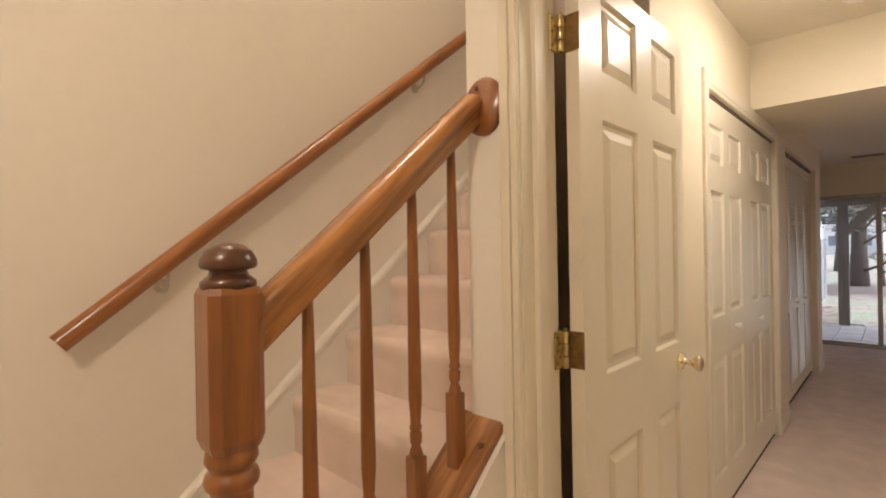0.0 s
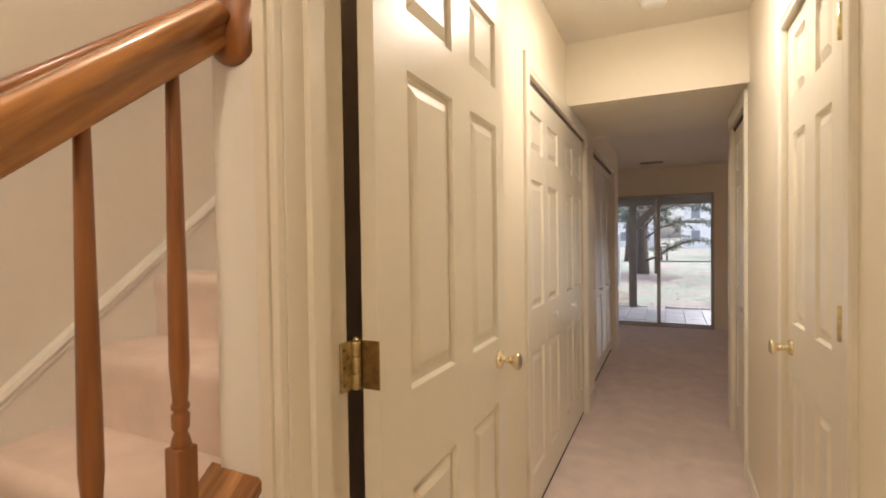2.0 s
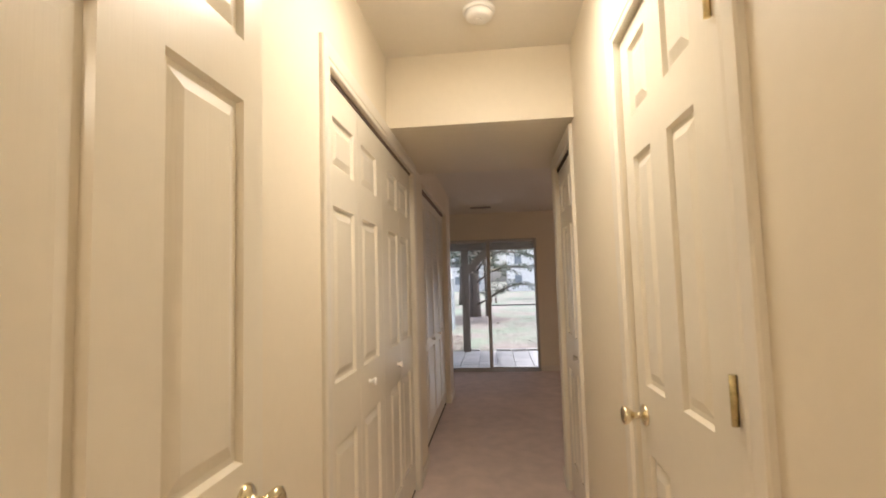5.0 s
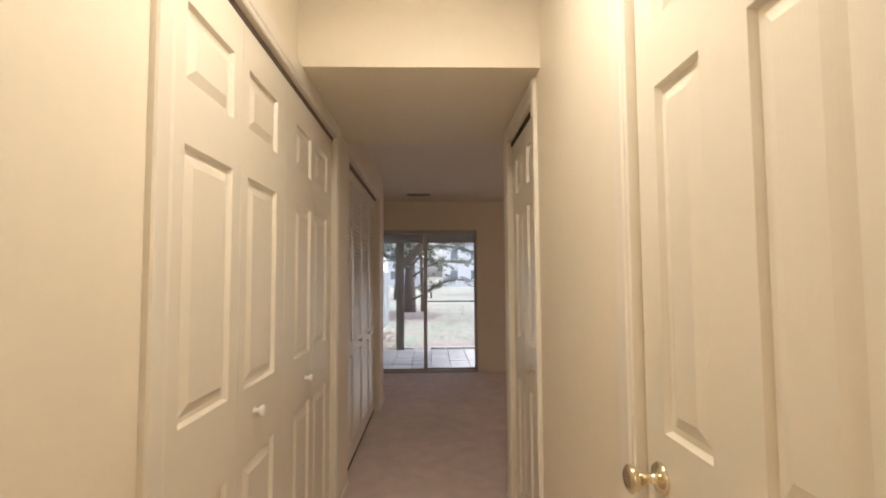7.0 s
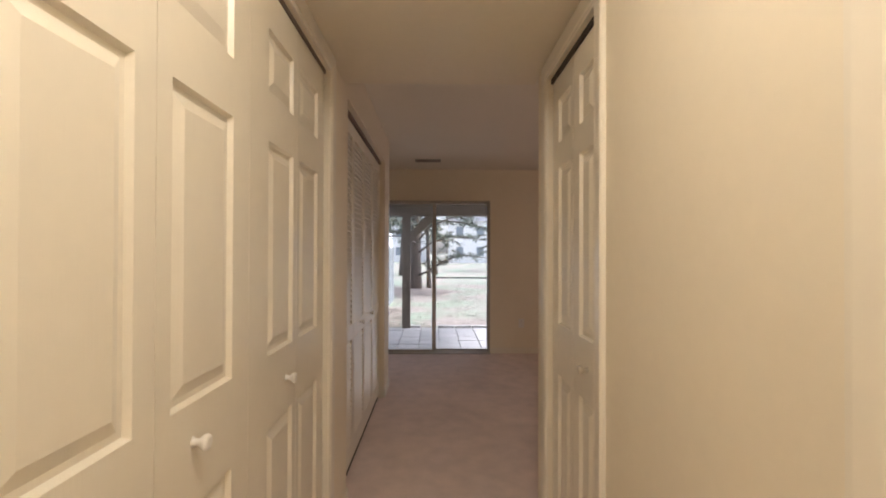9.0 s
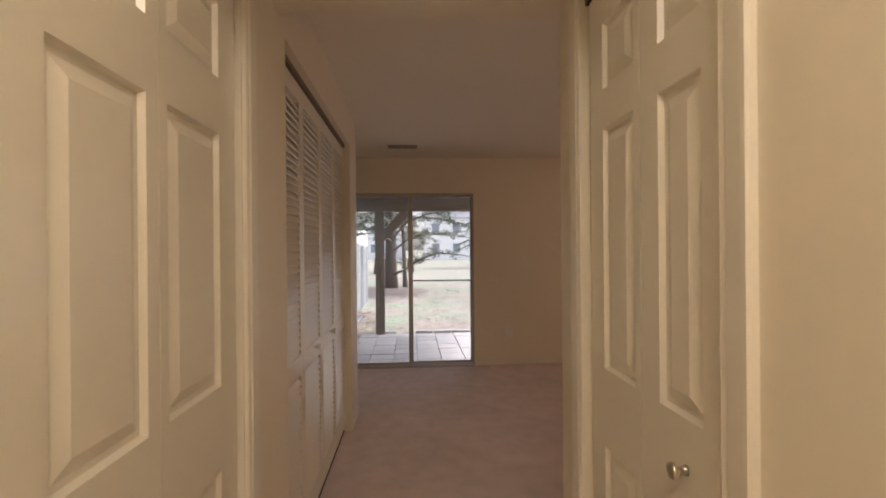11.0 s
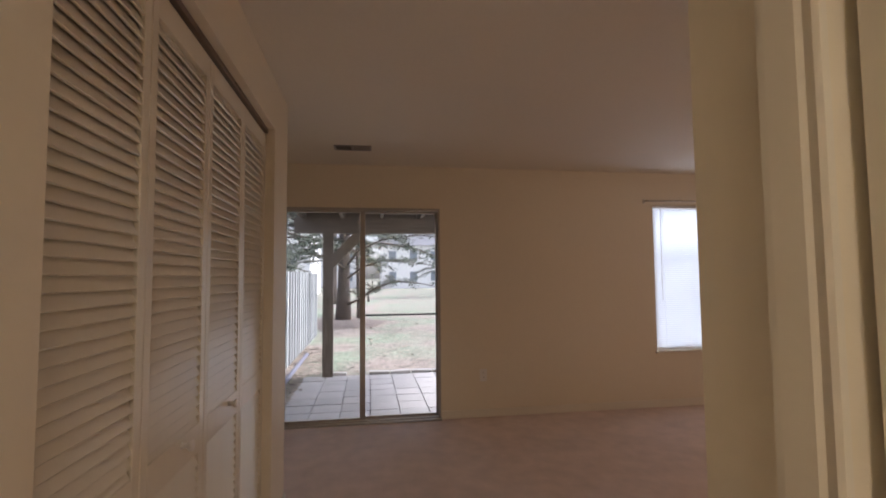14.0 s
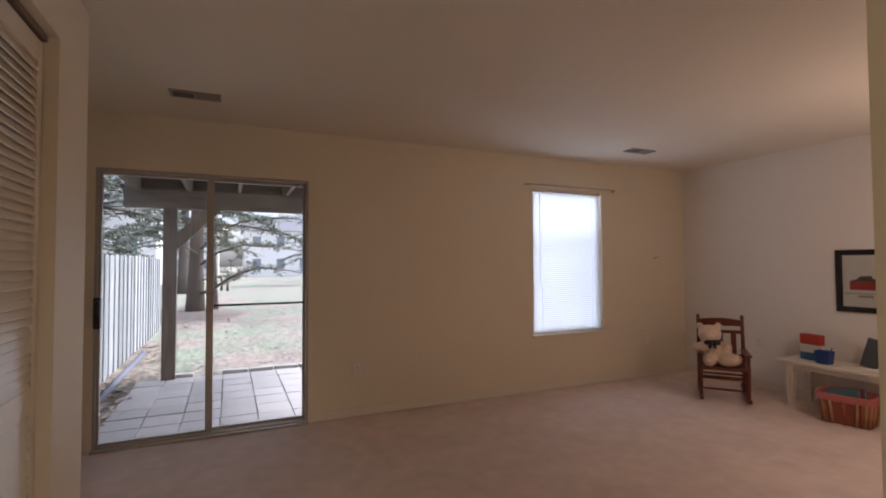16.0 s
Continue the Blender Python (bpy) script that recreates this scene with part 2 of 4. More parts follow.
structure("wall_right", boxes((1.38, 2.115, HR - 0.11, HR, 0, 2.8), (2.115, 2.80, HR - 0.11, HR, 2.07, 2.8), (2.80, 3.755, HR - 0.11, HR, 0, 2.8),
                              (3.755, 4.372, HR - 0.11, HR, 2.03, 2.8), (4.372, 4.577, HR - 0.11, HR, 0, 2.8)),
          WALL, "cream painted hall wall with a door and a closet", "wall")
structure("wall_entry", boxes((1.24, 1.385, 1.165, 1.18, 0, 2.06), (1.24, 1.38, -0.9, HR, 0, 2.8), (1.24, 1.38, HR, HL, 2.10, 2.8),
                              (-1.6, -1.5, -0.9, FY, 0, 4.6), (-1.6, 1.38, -1.0, -0.9, 0, 2.8)), WALL, "cream painted entry wall", "wall")
structure("wall_back", boxes((4.467, 4.577, RY, HR - 0.11, 0, 2.8), (3.0, 4.467, -0.55, -0.45, 0, 2.8), (1.9, 2.0, -0.5, 0.11, 0, 2.8), (2.0, 3.0, -0.55, -0.45, 0, 2.8)), WALL, "cream painted room wall", "wall")
structure("wall_end", boxes((4.467, RX + 0.12, RY - 0.1, RY, 0, 2.8)), WHITEWALL, "off-white painted end wall", "wall")
structure("wall_far", boxes((RX, RX + 0.12, RY, WY0, 0, 2.8), (RX, RX + 0.12, WY0, WY1, 0, WZ0), (RX, RX + 0.12, WY0, WY1, WZ1, 2.8),
                            (RX, RX + 0.12, WY1, SLY0, 0, 2.8), (RX, RX + 0.12, SLY0, SLY1, SLZ, 2.8), (RX, RX + 0.12, SLY1, 1.75, 0, 2.8)),
          WALL, "cream painted wall round the glass door and window", "wall")
structure("wall_alcove", boxes((NX - 0.11, RX + 0.12, 1.75, 1.85, 0, 2.8)), WALL, "cream painted alcove wall", "wall")
structure("ceiling_hall", boxes((1.38, SX0, HR, HL, HZ, HZ + 0.1)), CEIL, "cream painted hall ceiling", "ceiling")
structure("soffit", boxes((SX0, SX1, HR, HL, SZ, 2.8)), WALL, "cream painted dropped soffit over the hall", "ceiling")
structure("ceiling_room", boxes((SX1, RX, RY, HL, RZ, RZ + 0.1), (NX, RX, HL, 1.75, RZ, RZ + 0.1), (4.577, SX1, RY, HR, RZ, RZ + 0.1)), CEIL, "flat painted living room ceiling", "ceiling")
structure("ceiling_entry", boxes((-1.5, 1.24, -0.9, 1.29, HZ, HZ + 0.1), (-1.5, 4.9, 1.29, FY, 4.5, 4.6), (-1.5, 0.3, 1.29, FY, HZ, HZ + 0.1), (0.2, 0.3, 1.29, FY, HZ + 0.1, 4.5),
                                 (0.3, 1.24, 1.19, 1.29, HZ + 0.1, 4.5)), CEIL, "painted entry ceiling", "ceiling")
# the unlit look of the closets is in the wall colour
structure("closet_wall", boxes((BX0 - 0.1, NX - 0.11, 1.85, 1.95, 0, 2.6), (4.5, 4.6, 1.29, 1.85, 0, 2.6), (2.5, 2.6, 1.29, 1.85, 0, 2.1), (NX - 0.11, NX, 1.75, 1.95, 0, 2.6), (4.5, NX, 1.29, 1.95, 2.5, 2.6)), DARK, "closet wall with its shade put into a near-black colour", "wall")

# dark sheets over the carpet paint the shadow line below the folding doors
structure("closet_floor_shade", boxes((BX0 + 0.004, BX1 - 0.004, HL + 0.022, 1.84, 0.0005, 0.006), (LX0 + 0.004, LX1 - 0.004, HL + 0.052, 1.84, 0.0005, 0.006)), DARK, "near-black sheet painted for the shade under the folding doors", "floor")
structure("wall_stair_end", boxes((1.236, 1.24, 1.1845, 1.29, 0.9, 2.48)), WHITEWALL, "off-white painted end of the stair wall", "wall")
# lines the added recess; wall paint darkened to stand for shadow
structure("door_recess_lining", boxes((1.386, 2.08, 1.262, 1.275, 0, 2.2), (1.386, 1.39, HL + 0.004, 1.262, 0, 2.2)), mat("shaded_wall_paint", (0.62, 0.50, 0.40), 0.9), "lining in shaded wall colour, in a recess added behind the open door", "wall")
# slab added out of view to stop sun and sky leaking in from above
structure("roof", boxes((-1.8, RX + 0.3, RY - 0.3, FY + 0.3, 4.62, 4.72)), CEIL, "unseen flat slab added above the rooms to keep light out", "roof")

# ---- doors ----
def panelled(w, h, t, cols, rows, deep=0.012, slope=0.018, both=True):
    """A moulded leaf, front at y = 0 facing -y, standing on z = 0: the slab with sunk panel beds, and each raised field."""
    bm = bmesh.new()
    us = sorted({0.0, w, *[u for c in cols for u in c]})
    vs = sorted({0.0, h, *[v for r in rows for v in r]})
    fields = []
    for side in (0, 1):
        y0, s = (0.0, 1) if side == 0 else (t, -1)
        for u0, u1 in zip(us, us[1:]):
            for v0, v1 in zip(vs, vs[1:]):
                if (u0, u1) in cols and (v0, v1) in rows and (both or side == 0):
                    loops = []
                    for g, d in ((0, 0), (slope * 0.35, deep), (slope, deep)):
                        loops.append([bm.verts.new((a, y0 + s * d, b)) for a, b in ((u0 + g, v0 + g), (u1 - g, v0 + g), (u1 - g, v1 - g), (u0 + g, v1 - g))])
                    for p, q in zip(loops, loops[1:]):
                        for k in range(4):
                            bm.faces.new((p[k], p[(k + 1) % 4], q[(k + 1) % 4], q[k]))
                    bm.faces.new(loops[-1])
                    if side == 0:
                        fields.append((u0, u1, v0, v1))
                else:
                    bm.faces.new([bm.verts.new((a, y0, b)) for a, b in ((u0, v0), (u1, v0), (u1, v1), (u0, v1))])
    rim = [(0, 0), (w, 0), (w, h), (0, h)]
    for (a, b), (c, d) in zip(rim, rim[1:] + rim[:1]):
        bm.faces.new([bm.verts.new(p) for p in ((a, 0, b), (c, 0, d), (c, t, d), (a, t, b))])
    bmesh.ops.remove_doubles(bm, verts=bm.verts, dist=0.0002)
    return bm, fields


def field_mesh(u0, u1, v0, v1, deep=0.012, slope=0.018, rise=0.026):
    bm = bmesh.new()
    loops = []
    for g, y in ((slope, deep + 0.001), (slope, deep), (slope + rise, 0.0015)):
        loops.append([bm.verts.new((a, y, b)) for a, b in ((u0 + g, v0 + g), (u1 - g, v0 + g), (u1 - g, v1 - g), (u0 + g, v1 - g))])
    for p, q in zip(loops, loops[1:]):
        for k in range(4):
            bm.faces.new((p[k], p[(k + 1) % 4], q[(k + 1) % 4], q[k]))
    bm.faces.new(loops[-1])
    bm.faces.new(loops[0][::-1])
    return bm


ROWS = ((0.20, 0.795), (0.995, 1.650), (1.765, 1.965))


def leaf(parent, name, w, h, t, cols, m, rows=ROWS):
    bm, fields = panelled(w, h, t, cols, rows)
    ob = part(name, bm, DOORPAINT, parent)
    ob.matrix_basis = m
    for f in fields:
        part("panel", field_mesh(*f), DOORPAINT, ob)
    return ob


def door_knob(parent, x, z, y=0.0, face=-1):
    """A brass knob with its rose; it stands out along -y."""
    turn = Matrix.Translation((x, y, z)) @ Matrix.Rotation(radians(90 if face < 0 else -90), 4, "X")
    bm = lathe(bmesh.new(), [(0.030, 0.0), (0.031, 0.004), (0.027, 0.009), (0.016, 0.012), (0.010, 0.016), (0.009, 0.032), (0.014, 0.040), (0.022, 0.050), (0.0265, 0.058), (0.0265, 0.064), (0.020, 0.068), (0.012, 0.066)], 24, m=turn)
    return part("door_knob", bm, BRASS, parent, "polished brass door knob")


def screws(parent, places, turn, material):
    """Sunk screw heads on a hinge leaf, each one a piece."""
    head = finish("screw", lathe(bmesh.new(), [(0.0042, 0), (0.0034, 0.0014), (0.0015, 0.0006)], 8), material)
    for p in places:
        piece("screw", head, parent, Matrix.Translation(p) @ turn)


def hinge(parent, x, y, z):
    """A butt hinge: two leaves with rounded corners and screws, and a knuckle of three."""
    hb = boxes((x - 0.033, x - 0.001, y + 0.0405, y + 0.0455, z - 0.045, z + 0.045), bevel=0.0015)
    for k in range(3):
        lathe(hb, [(0.0072, z - 0.045 + 0.03 * k), (0.0085, z - 0.043 + 0.03 * k), (0.0085, z - 0.018 + 0.03 * k), (0.0072, z - 0.016 + 0.03 * k)], 12, m=Matrix.Translation((x + 0.002, y + 0.034, 0)))
    lathe(hb, [(0.004, z + 0.044), (0.006, z + 0.047), (0.004, z + 0.052)], 10, m=Matrix.Translation((x + 0.002, y + 0.034, 0)))
    ob = part("hinge", hb, OLDBRASS, parent, "brass butt hinge")
    part("hinge_leaf", boxes((x + 0.0105, x + 0.0135, y - 0.010, y + 0.030, z - 0.045, z + 0.045), bevel=0.001), DARKBRASS, ob, "browned brass leaf")
    flat = Matrix.Rotation(radians(90), 4, "X")
    screws(ob, [(x + dx, y + 0.0405, z + dz) for dx, dz in ((-0.026, -0.032), (-0.015, -0.016), (-0.026, 0.0), (-0.015, 0.016), (-0.026, 0.032))], flat, DARKBRASS)
    return ob


def casing(name, x0, x1, z1, y, w, face, label):
    """Moulded casing round an opening in a wall along x; face is the way it looks along y."""
    prof = [(0, 0), (0, 0.009), (0.006, 0.012), (0.018, 0.010), (0.024, 0.014), (w - 0.014, 0.017), (w - 0.004, 0.017), (w, 0.012), (w, 0)]
    bm = bmesh.new()
    def mitre(p, q, o0, o1):
        rings = [[bm.verts.new((c[0] + o[0] * a, y + face * b, c[1] + o[1] * a)) for a, b in prof] for c, o in ((p, o0), (q, o1))]
        for k in range(len(prof) - 1):
            bm.faces.new((rings[0][k], rings[0][k + 1], rings[1][k + 1], rings[1][k]))
        bm.faces.new(rings[0])
        bm.faces.new(rings[1])
    mitre((x0, 0.002), (x0, z1), (-1, 0), (-1, 1))
    mitre((x1, 0.002), (x1, z1), (1, 0), (1, 1))
    mitre((x0, z1), (x1, z1), (-1, 1), (1, 1))
    return structure(name, bm, TRIM, label, "trim")


# the open hall door, swung back along the left wall
d1 = thing("door_1", pose(1.409, 1.085, 0.012), "open six-panel cream door with brass hardware against the wall", "door", kind="structure")
leaf(d1, "door_leaf", 0.74, 2.03, 0.035, ((0.12, 0.345), (0.46, 0.67)), pose(0, 0, 0))
door_knob(d1, 0.675, 0.928)
for z in (1.842, 1.075, 0.24):
    hinge(d1, -0.014, 0.007, z)

# its frame
structure("door_frame", boxes((1.24, 1.385, 1.138, 1.165, 0, 2.06), (1.285, 1.325, 1.126, 1.138, 0, 2.06), (1.24, 1.385, HR, HR + 0.02, 0, 2.06), (1.24, 1.385, HR, 1.165, 2.06, 2.10)), TRIM, "cream painted door frame with a stop", "door frame")
cb = bmesh.new()
for x0, x1, y0, y1 in ((1.224, 1.24, 1.140, 1.150), (1.228, 1.24, 1.150, 1.160), (1.222, 1.24, 1.160, 1.184)):
    box(cb, x0, x1, y0, y1, 0, 2.1, 0.002)
structure("door_trim", cb, TRIM, "cream moulded door casing", "trim")

# left bifold closet: four leaves
bf = thing("bifold_door", pose(BX0 + 0.004, HL + 0.016, 0.03), "closed cream four-leaf bifold closet door with raised panels", "closet door", kind="structure")
LOWROWS = ((0.175, 0.747), (0.953, 1.562), (1.697, 1.880))
for x0, x1, p0, p1 in ((2.749, 3.135, 2.832, 3.078), (3.137, 3.533, 3.184, 3.438), (3.535, 3.938, 3.668, 3.898), (3.940, 4.312, 3.970, 4.212)):
    leaf(bf, "door_leaf", x1 - x0, 1.997, 0.03, ((p0 - x0, p1 - x0),), pose(x0 - BX0 - 0.004, 0, 0), LOWROWS)


def small_knob(parent, x, z, material, y=0.0):
    turn = Matrix.Translation((x, y, z)) @ Matrix.Rotation(radians(90), 4, "X")
    return part("knob", lathe(bmesh.new(), [(0.011, 0), (0.008, 0.004), (0.007, 0.014), (0.014, 0.020), (0.0165, 0.026), (0.015, 0.031), (0.008, 0.033)], 18, m=turn), material, parent, "small round cream knob")


small_knob(bf, 3.26 - BX0, 0.875, PLASTIC)
small_knob(bf, 3.83 - BX0, 0.85, PLASTIC)
casing("trim_closet_left", BX0, BX1, BZ, HL, 0.075, -1, "cream moulded closet casing")
structure("closet_track", boxes((BX0, BX1, HL + 0.012, HL + 0.05, 2.030, BZ)), TRACK, "dark bifold track above the closet door", "track")
structure("closet_jamb", boxes((BX0 - 0.001, BX0 + 0.003, HL + 0.002, 1.288, 0, BZ - 0.03), (BX1 - 0.003, BX1 + 0.001, HL + 0.002, 1.288, 0, BZ - 0.03)), TRIM, "painted closet jamb", "trim")

# right hall door
d2 = thing("door_2", pose(2.795, HR - 0.012, 0.012, 0, 0, 180), "closed six-panel cream door with a brass knob", "door", kind="structure")
leaf(d2, "door_leaf", 0.620, 2.05, 0.035, ((0.078, 0.232), (0.352, 0.512)), pose(0, 0, 0), ((0.20, 0.795), (0.99, 1.66), (1.785, 1.995)))
door_knob(d2, 0.06, 0.90)
for z in (1.83, 1.08, 0.24):
    part("hinge", lathe(boxes((0.622, 0.638, -0.004, 0.004, z - 0.045, z + 0.045)), [(0.0065, z - 0.045), (0.0065, z + 0.045)], 10, m=Matrix.Translation((0.621, -0.010, 0))), OLDBRASS, d2, "brass butt hinge")
casing("trim_door_right", 2.115, 2.80, 2.07, HR, 0.072, 1, "cream moulded door casing")
structure("door_jamb", boxes((2.1155, 2.171, HR - 0.105, HR - 0.008, 0, 2.064), (2.171, 2.80, HR - 0.105, HR - 0.052, 2.055, 2.0695)), TRIM, "cream painted door jamb", "door frame")

# right closet: two leaves
rb = thing("bifold_door", pose(4.368, HR - 0.016, 0.015, 0, 0, 180), "closed cream two-leaf bifold closet door with raised panels", "closet door", kind="structure")
for k in range(2):
    leaf(rb, "door_leaf", 0.291 if k == 0 else 0.302, 1.99, 0.03, ((0.087, 0.261) if k == 0 else (0.075, 0.222),), pose(0.013 if k == 0 else 0.308, 0, 0), ((0.19, 0.765), (0.972, 1.612), (1.715, 1.892)))
small_knob(rb, 0.475, 0.875, STEEL)
casing("trim_closet_right", 3.755, 4.372, 2.03, HR, 0.075, 1, "cream moulded closet casing")
structure("closet_track", boxes((3.755, 4.372, HR - 0.05, HR - 0.01, 2.008, 2.03)), DARK, "dark bifold track above the closet door", "track")

# louvred closet
lw = (LX1 - LX0 - 0.012) / 4
lv = thing("louvred_door", pose(LX0 + 0.006, HL + 0.045, 0.038), "closed cream four-leaf louvred bifold closet door", "closet door", kind="structure")
slat_bm = bmesh.new()
sweep(slat_bm, [(-0.0245, -0.003), (0.0245, -0.003), (0.0255, 0.0), (0.0245, 0.003), (-0.0245, 0.003), (-0.0255, 0.0)], (0.03, 0, 0), (lw - 0.034, 0, 0))
slat_mesh = finish("slat", slat_bm, DOORPAINT)
for k in range(4):
    lf = part("door_leaf", boxes((0.0, 0.036, 0, 0.03, 0, 2.0), (lw - 0.040, lw - 0.004, 0, 0.03, 0, 2.0), (0.036, lw - 0.040, 0, 0.03, 0, 0.12),
                                 (0.036, lw - 0.040, 0, 0.03, 0.72, 0.81), (0.036, lw - 0.040, 0, 0.03, 1.925, 2.0), bevel=0.0025), DOORPAINT, lv)
    lf.matrix_basis = pose(0.002 + k * lw, 0, 0)
    n = 36
    for i in range(n):
        piece("slat", slat_mesh, lf, pose(0, 0.014, 0.81 + (i + 0.5) * 1.115 / n, 65, 0, 0))
    for i in range(19):
        piece("slat", slat_mesh, lf, pose(0, 0.014, 0.122 + (i + 0.5) * 0.596 / 19, 65, 0, 0))
small_knob(lv, 5.44 - LX0, 0.785, PLASTIC)
small_knob(lv, 5.90 - LX0, 0.785, PLASTIC)
structure("closet_track", boxes((LX0, LX1, HL + 0.035, HL + 0.085, LZ - 0.022, LZ)), TRACK, "dark bifold track above the closet door", "track")

# ---- baseboards ----
def baseboard(name, rows):
    bm = bmesh.new()
    for r in rows:
        box(bm, *r, 0.002)
    structure(name, bm, TRIM, "cream painted baseboard", "baseboard")


baseboard("baseboard_hall", [(2.16, BX0 - 0.076, HL - 0.011, HL, 0.003, 0.075), (1.4, 2.04, HR, HR + 0.011, 0.003, 0.075), (2.875, 3.675, HR, HR + 0.011, 0.003, 0.075), (4.395, LX0, HL - 0.011, HL, 0.003, 0.075), (4.45, 4.577, HR, HR + 0.011, 0.003, 0.075)])
baseboard("baseboard_room", [(RX - 0.011, RX, RY, SLY0 - 0.002, 0.003, 0.075), (4.577, RX - 0.012, RY, RY + 0.011, 0.003, 0.075), (LX1, NX, HL - 0.011, HL, 0.003, 0.075)])

# ---- stair ----
RISE, RUN, STEP0 = 0.203, 0.232, 0.497
stair = thing("staircase", pose(0, 0, 0), "carpeted staircase with rounded nosings", "stairs", kind="structure")
step_bm = bmesh.new()
prof = [(0.0, 0.0), (-0.002, RISE - 0.08), (-0.007, RISE - 0.05), (-0.008, RISE - 0.028), (-0.001, RISE - 0.008), (0.020, RISE), (RUN + 0.012, RISE), (RUN + 0.012, RISE - 0.04), (0.03, RISE - 0.04), (0.03, 0.0)]
a = [step_bm.verts.new((x, 1.29, z)) for x, z in prof]
b = [step_bm.verts.new((x, FY, z)) for x, z in prof]
for k in range(len(prof)):
    f = step_bm.faces.new((a[k], a[(k + 1) % len(prof)], b[(k + 1) % len(prof)], b[k]))
    f.smooth = 1 <= k <= 4
step_bm.faces.new([step_bm.verts.new(v.co) for v in a])
step_bm.faces.new([step_bm.verts.new(v.co) for v in b[::-1]])
step_mesh = finish("step", step_bm, CARPET)
for k in range(1, 14):
    piece("step", step_mesh, stair, pose(STEP0 + 0.025 + RUN * (k - 1), 0, RISE * (k - 1)))
sk = bmesh.new()
sl = 0.838
z_at = lambda x: 0.577 + sl * (x - 0.859)
sweep(sk, [(-0.006, -0.26), (0.012, -0.26), (0.012, 0.0), (-0.006, 0.0)], (0.30, FY - 0.006, z_at(0.30)), (3.6, FY - 0.006, z_at(3.6)))
part("skirt_board", sk, WHITETRIM, stair, "white painted skirt board")
sm = bmesh.new()
sweep(sm, [(-0.012, -0.030), (0.010, -0.030), (0.014, -0.022), (0.010, -0.014), (0.020, -0.006), (0.014, 0.006), (-0.012, 0.009)], (0.30, FY - 0.012, z_at(0.30) + 0.012), (3.6, FY - 0.012, z_at(3.6) + 0.012))
part("skirt_moulding", sm, WHITETRIM, stair, "white moulding along the skirt")

# knee wall under the balusters
CAP = lambda x: 0.94 + 0.85 * (x - 1.24)
kw = bmesh.new()
ring = [(0.60, 0.0), (1.24, 0.0), (1.24, CAP(1.24) - 0.022), (0.60, CAP(0.60) - 0.022)]
a = [kw.verts.new((x, 1.185, z)) for x, z in ring]
b = [kw.verts.new((x, 1.288, z)) for x, z in ring]
for k in range(4):
    kw.faces.new((a[k], a[(k + 1) % 4], b[(k + 1) % 4], b[k]))
kw.faces.new(a)
kw.faces.new(b)
structure("knee_wall", kw, WHITEWALL, "low off-white wall under the stair balusters", "wall")

# ---- balustrade ----
def slope_bar(name, profile, x0, x1, y, z0, z1, material, parent, label=""):
    """A straight bar in the xz plane, built along its own x so that the grain runs with it."""
    long = math.hypot(x1 - x0, z1 - z0)
    ob = part(name, sweep(bmesh.new(), profile, (0, 0, 0), (long, 0, 0), smooth=True), material, parent, label)
    ob.matrix_basis = pose(x0, y, z0, 0, -math.degrees(math.atan2(z1 - z0, x1 - x0)), 0)
    return ob



BY = 1.262
rail = thing("balustrade", pose(0, 0, 0), "golden oak stair railing with turned balusters and newel post", "railing")
slope_bar("base_rail", [(-0.062, -0.022), (0.062, -0.022), (0.062, -0.004), (0.056, 0.0), (-0.056, 0.0), (-0.062, -0.004)], 0.62, 1.239, BY - 0.002, CAP(0.62), CAP(1.239), OAK_X, rail, "sloping oak cap board")
hp = [(-0.020, -0.032), (0.020, -0.032), (0.024, -0.024), (0.020, -0.014), (0.022, -0.006), (0.031, 0.002), (0.032, 0.012), (0.026, 0.024), (0.014, 0.031), (0.0, 0.033), (-0.014, 0.031), (-0.026, 0.024), (-0.032, 0.012), (-0.031, 0.002), (-0.022, -0.006), (-0.020, -0.014), (-0.024, -0.024)]
hp = [(a * 1.03, b * 1.03) for a, b in hp]
HRZ = lambda x: 1.231 + 0.838 * (x - 0.70)
slope_bar("handrail", hp, 0.664, 1.226, BY, HRZ(0.664), HRZ(1.226), OAK_X, rail, "varnished oak handrail")
part("rosette", lathe(bmesh.new(), [(0.068, 0), (0.068, 0.006), (0.063, 0.010), (0.060, 0.014), (0.0, 0.015)], 32, 1.0, 0.86, m=Matrix.Translation((1.236, 1.236, 1.668)) @ Matrix.Rotation(radians(-90), 4, "Y")), OAK_Z, rail, "oval oak rosette on the wall end")
for x in (0.782, 0.903, 1.024, 1.145):
    zb, zt = CAP(x), HRZ(x) - 0.03
    blk = zb + 0.155
    bb = bmesh.new()
    box(bb, x - 0.016, x + 0.016, BY - 0.016, BY + 0.016, zb - 0.012, blk, 0.003)
    lathe(bb, [(0.016, blk - 0.004), (0.0125, blk + 0.012), (0.009, blk + 0.022), (0.0125, blk + 0.028), (0.013, blk + 0.048), (0.009, blk + 0.052), (0.0125, blk + 0.056), (0.013, blk + 0.062), (0.0105, blk + 0.066), (0.0142, blk + 0.12), (0.0138, blk + 0.2), (0.0100, zt - 0.05), (0.0088, zt + 0.02)], 16, m=Matrix.Translation((x, BY, 0)))
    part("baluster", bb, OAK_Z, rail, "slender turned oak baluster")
NXP, NYP = 0.653, 1.265
nb = bmesh.new()
at = Matrix.Translation((NXP, NYP, 0))
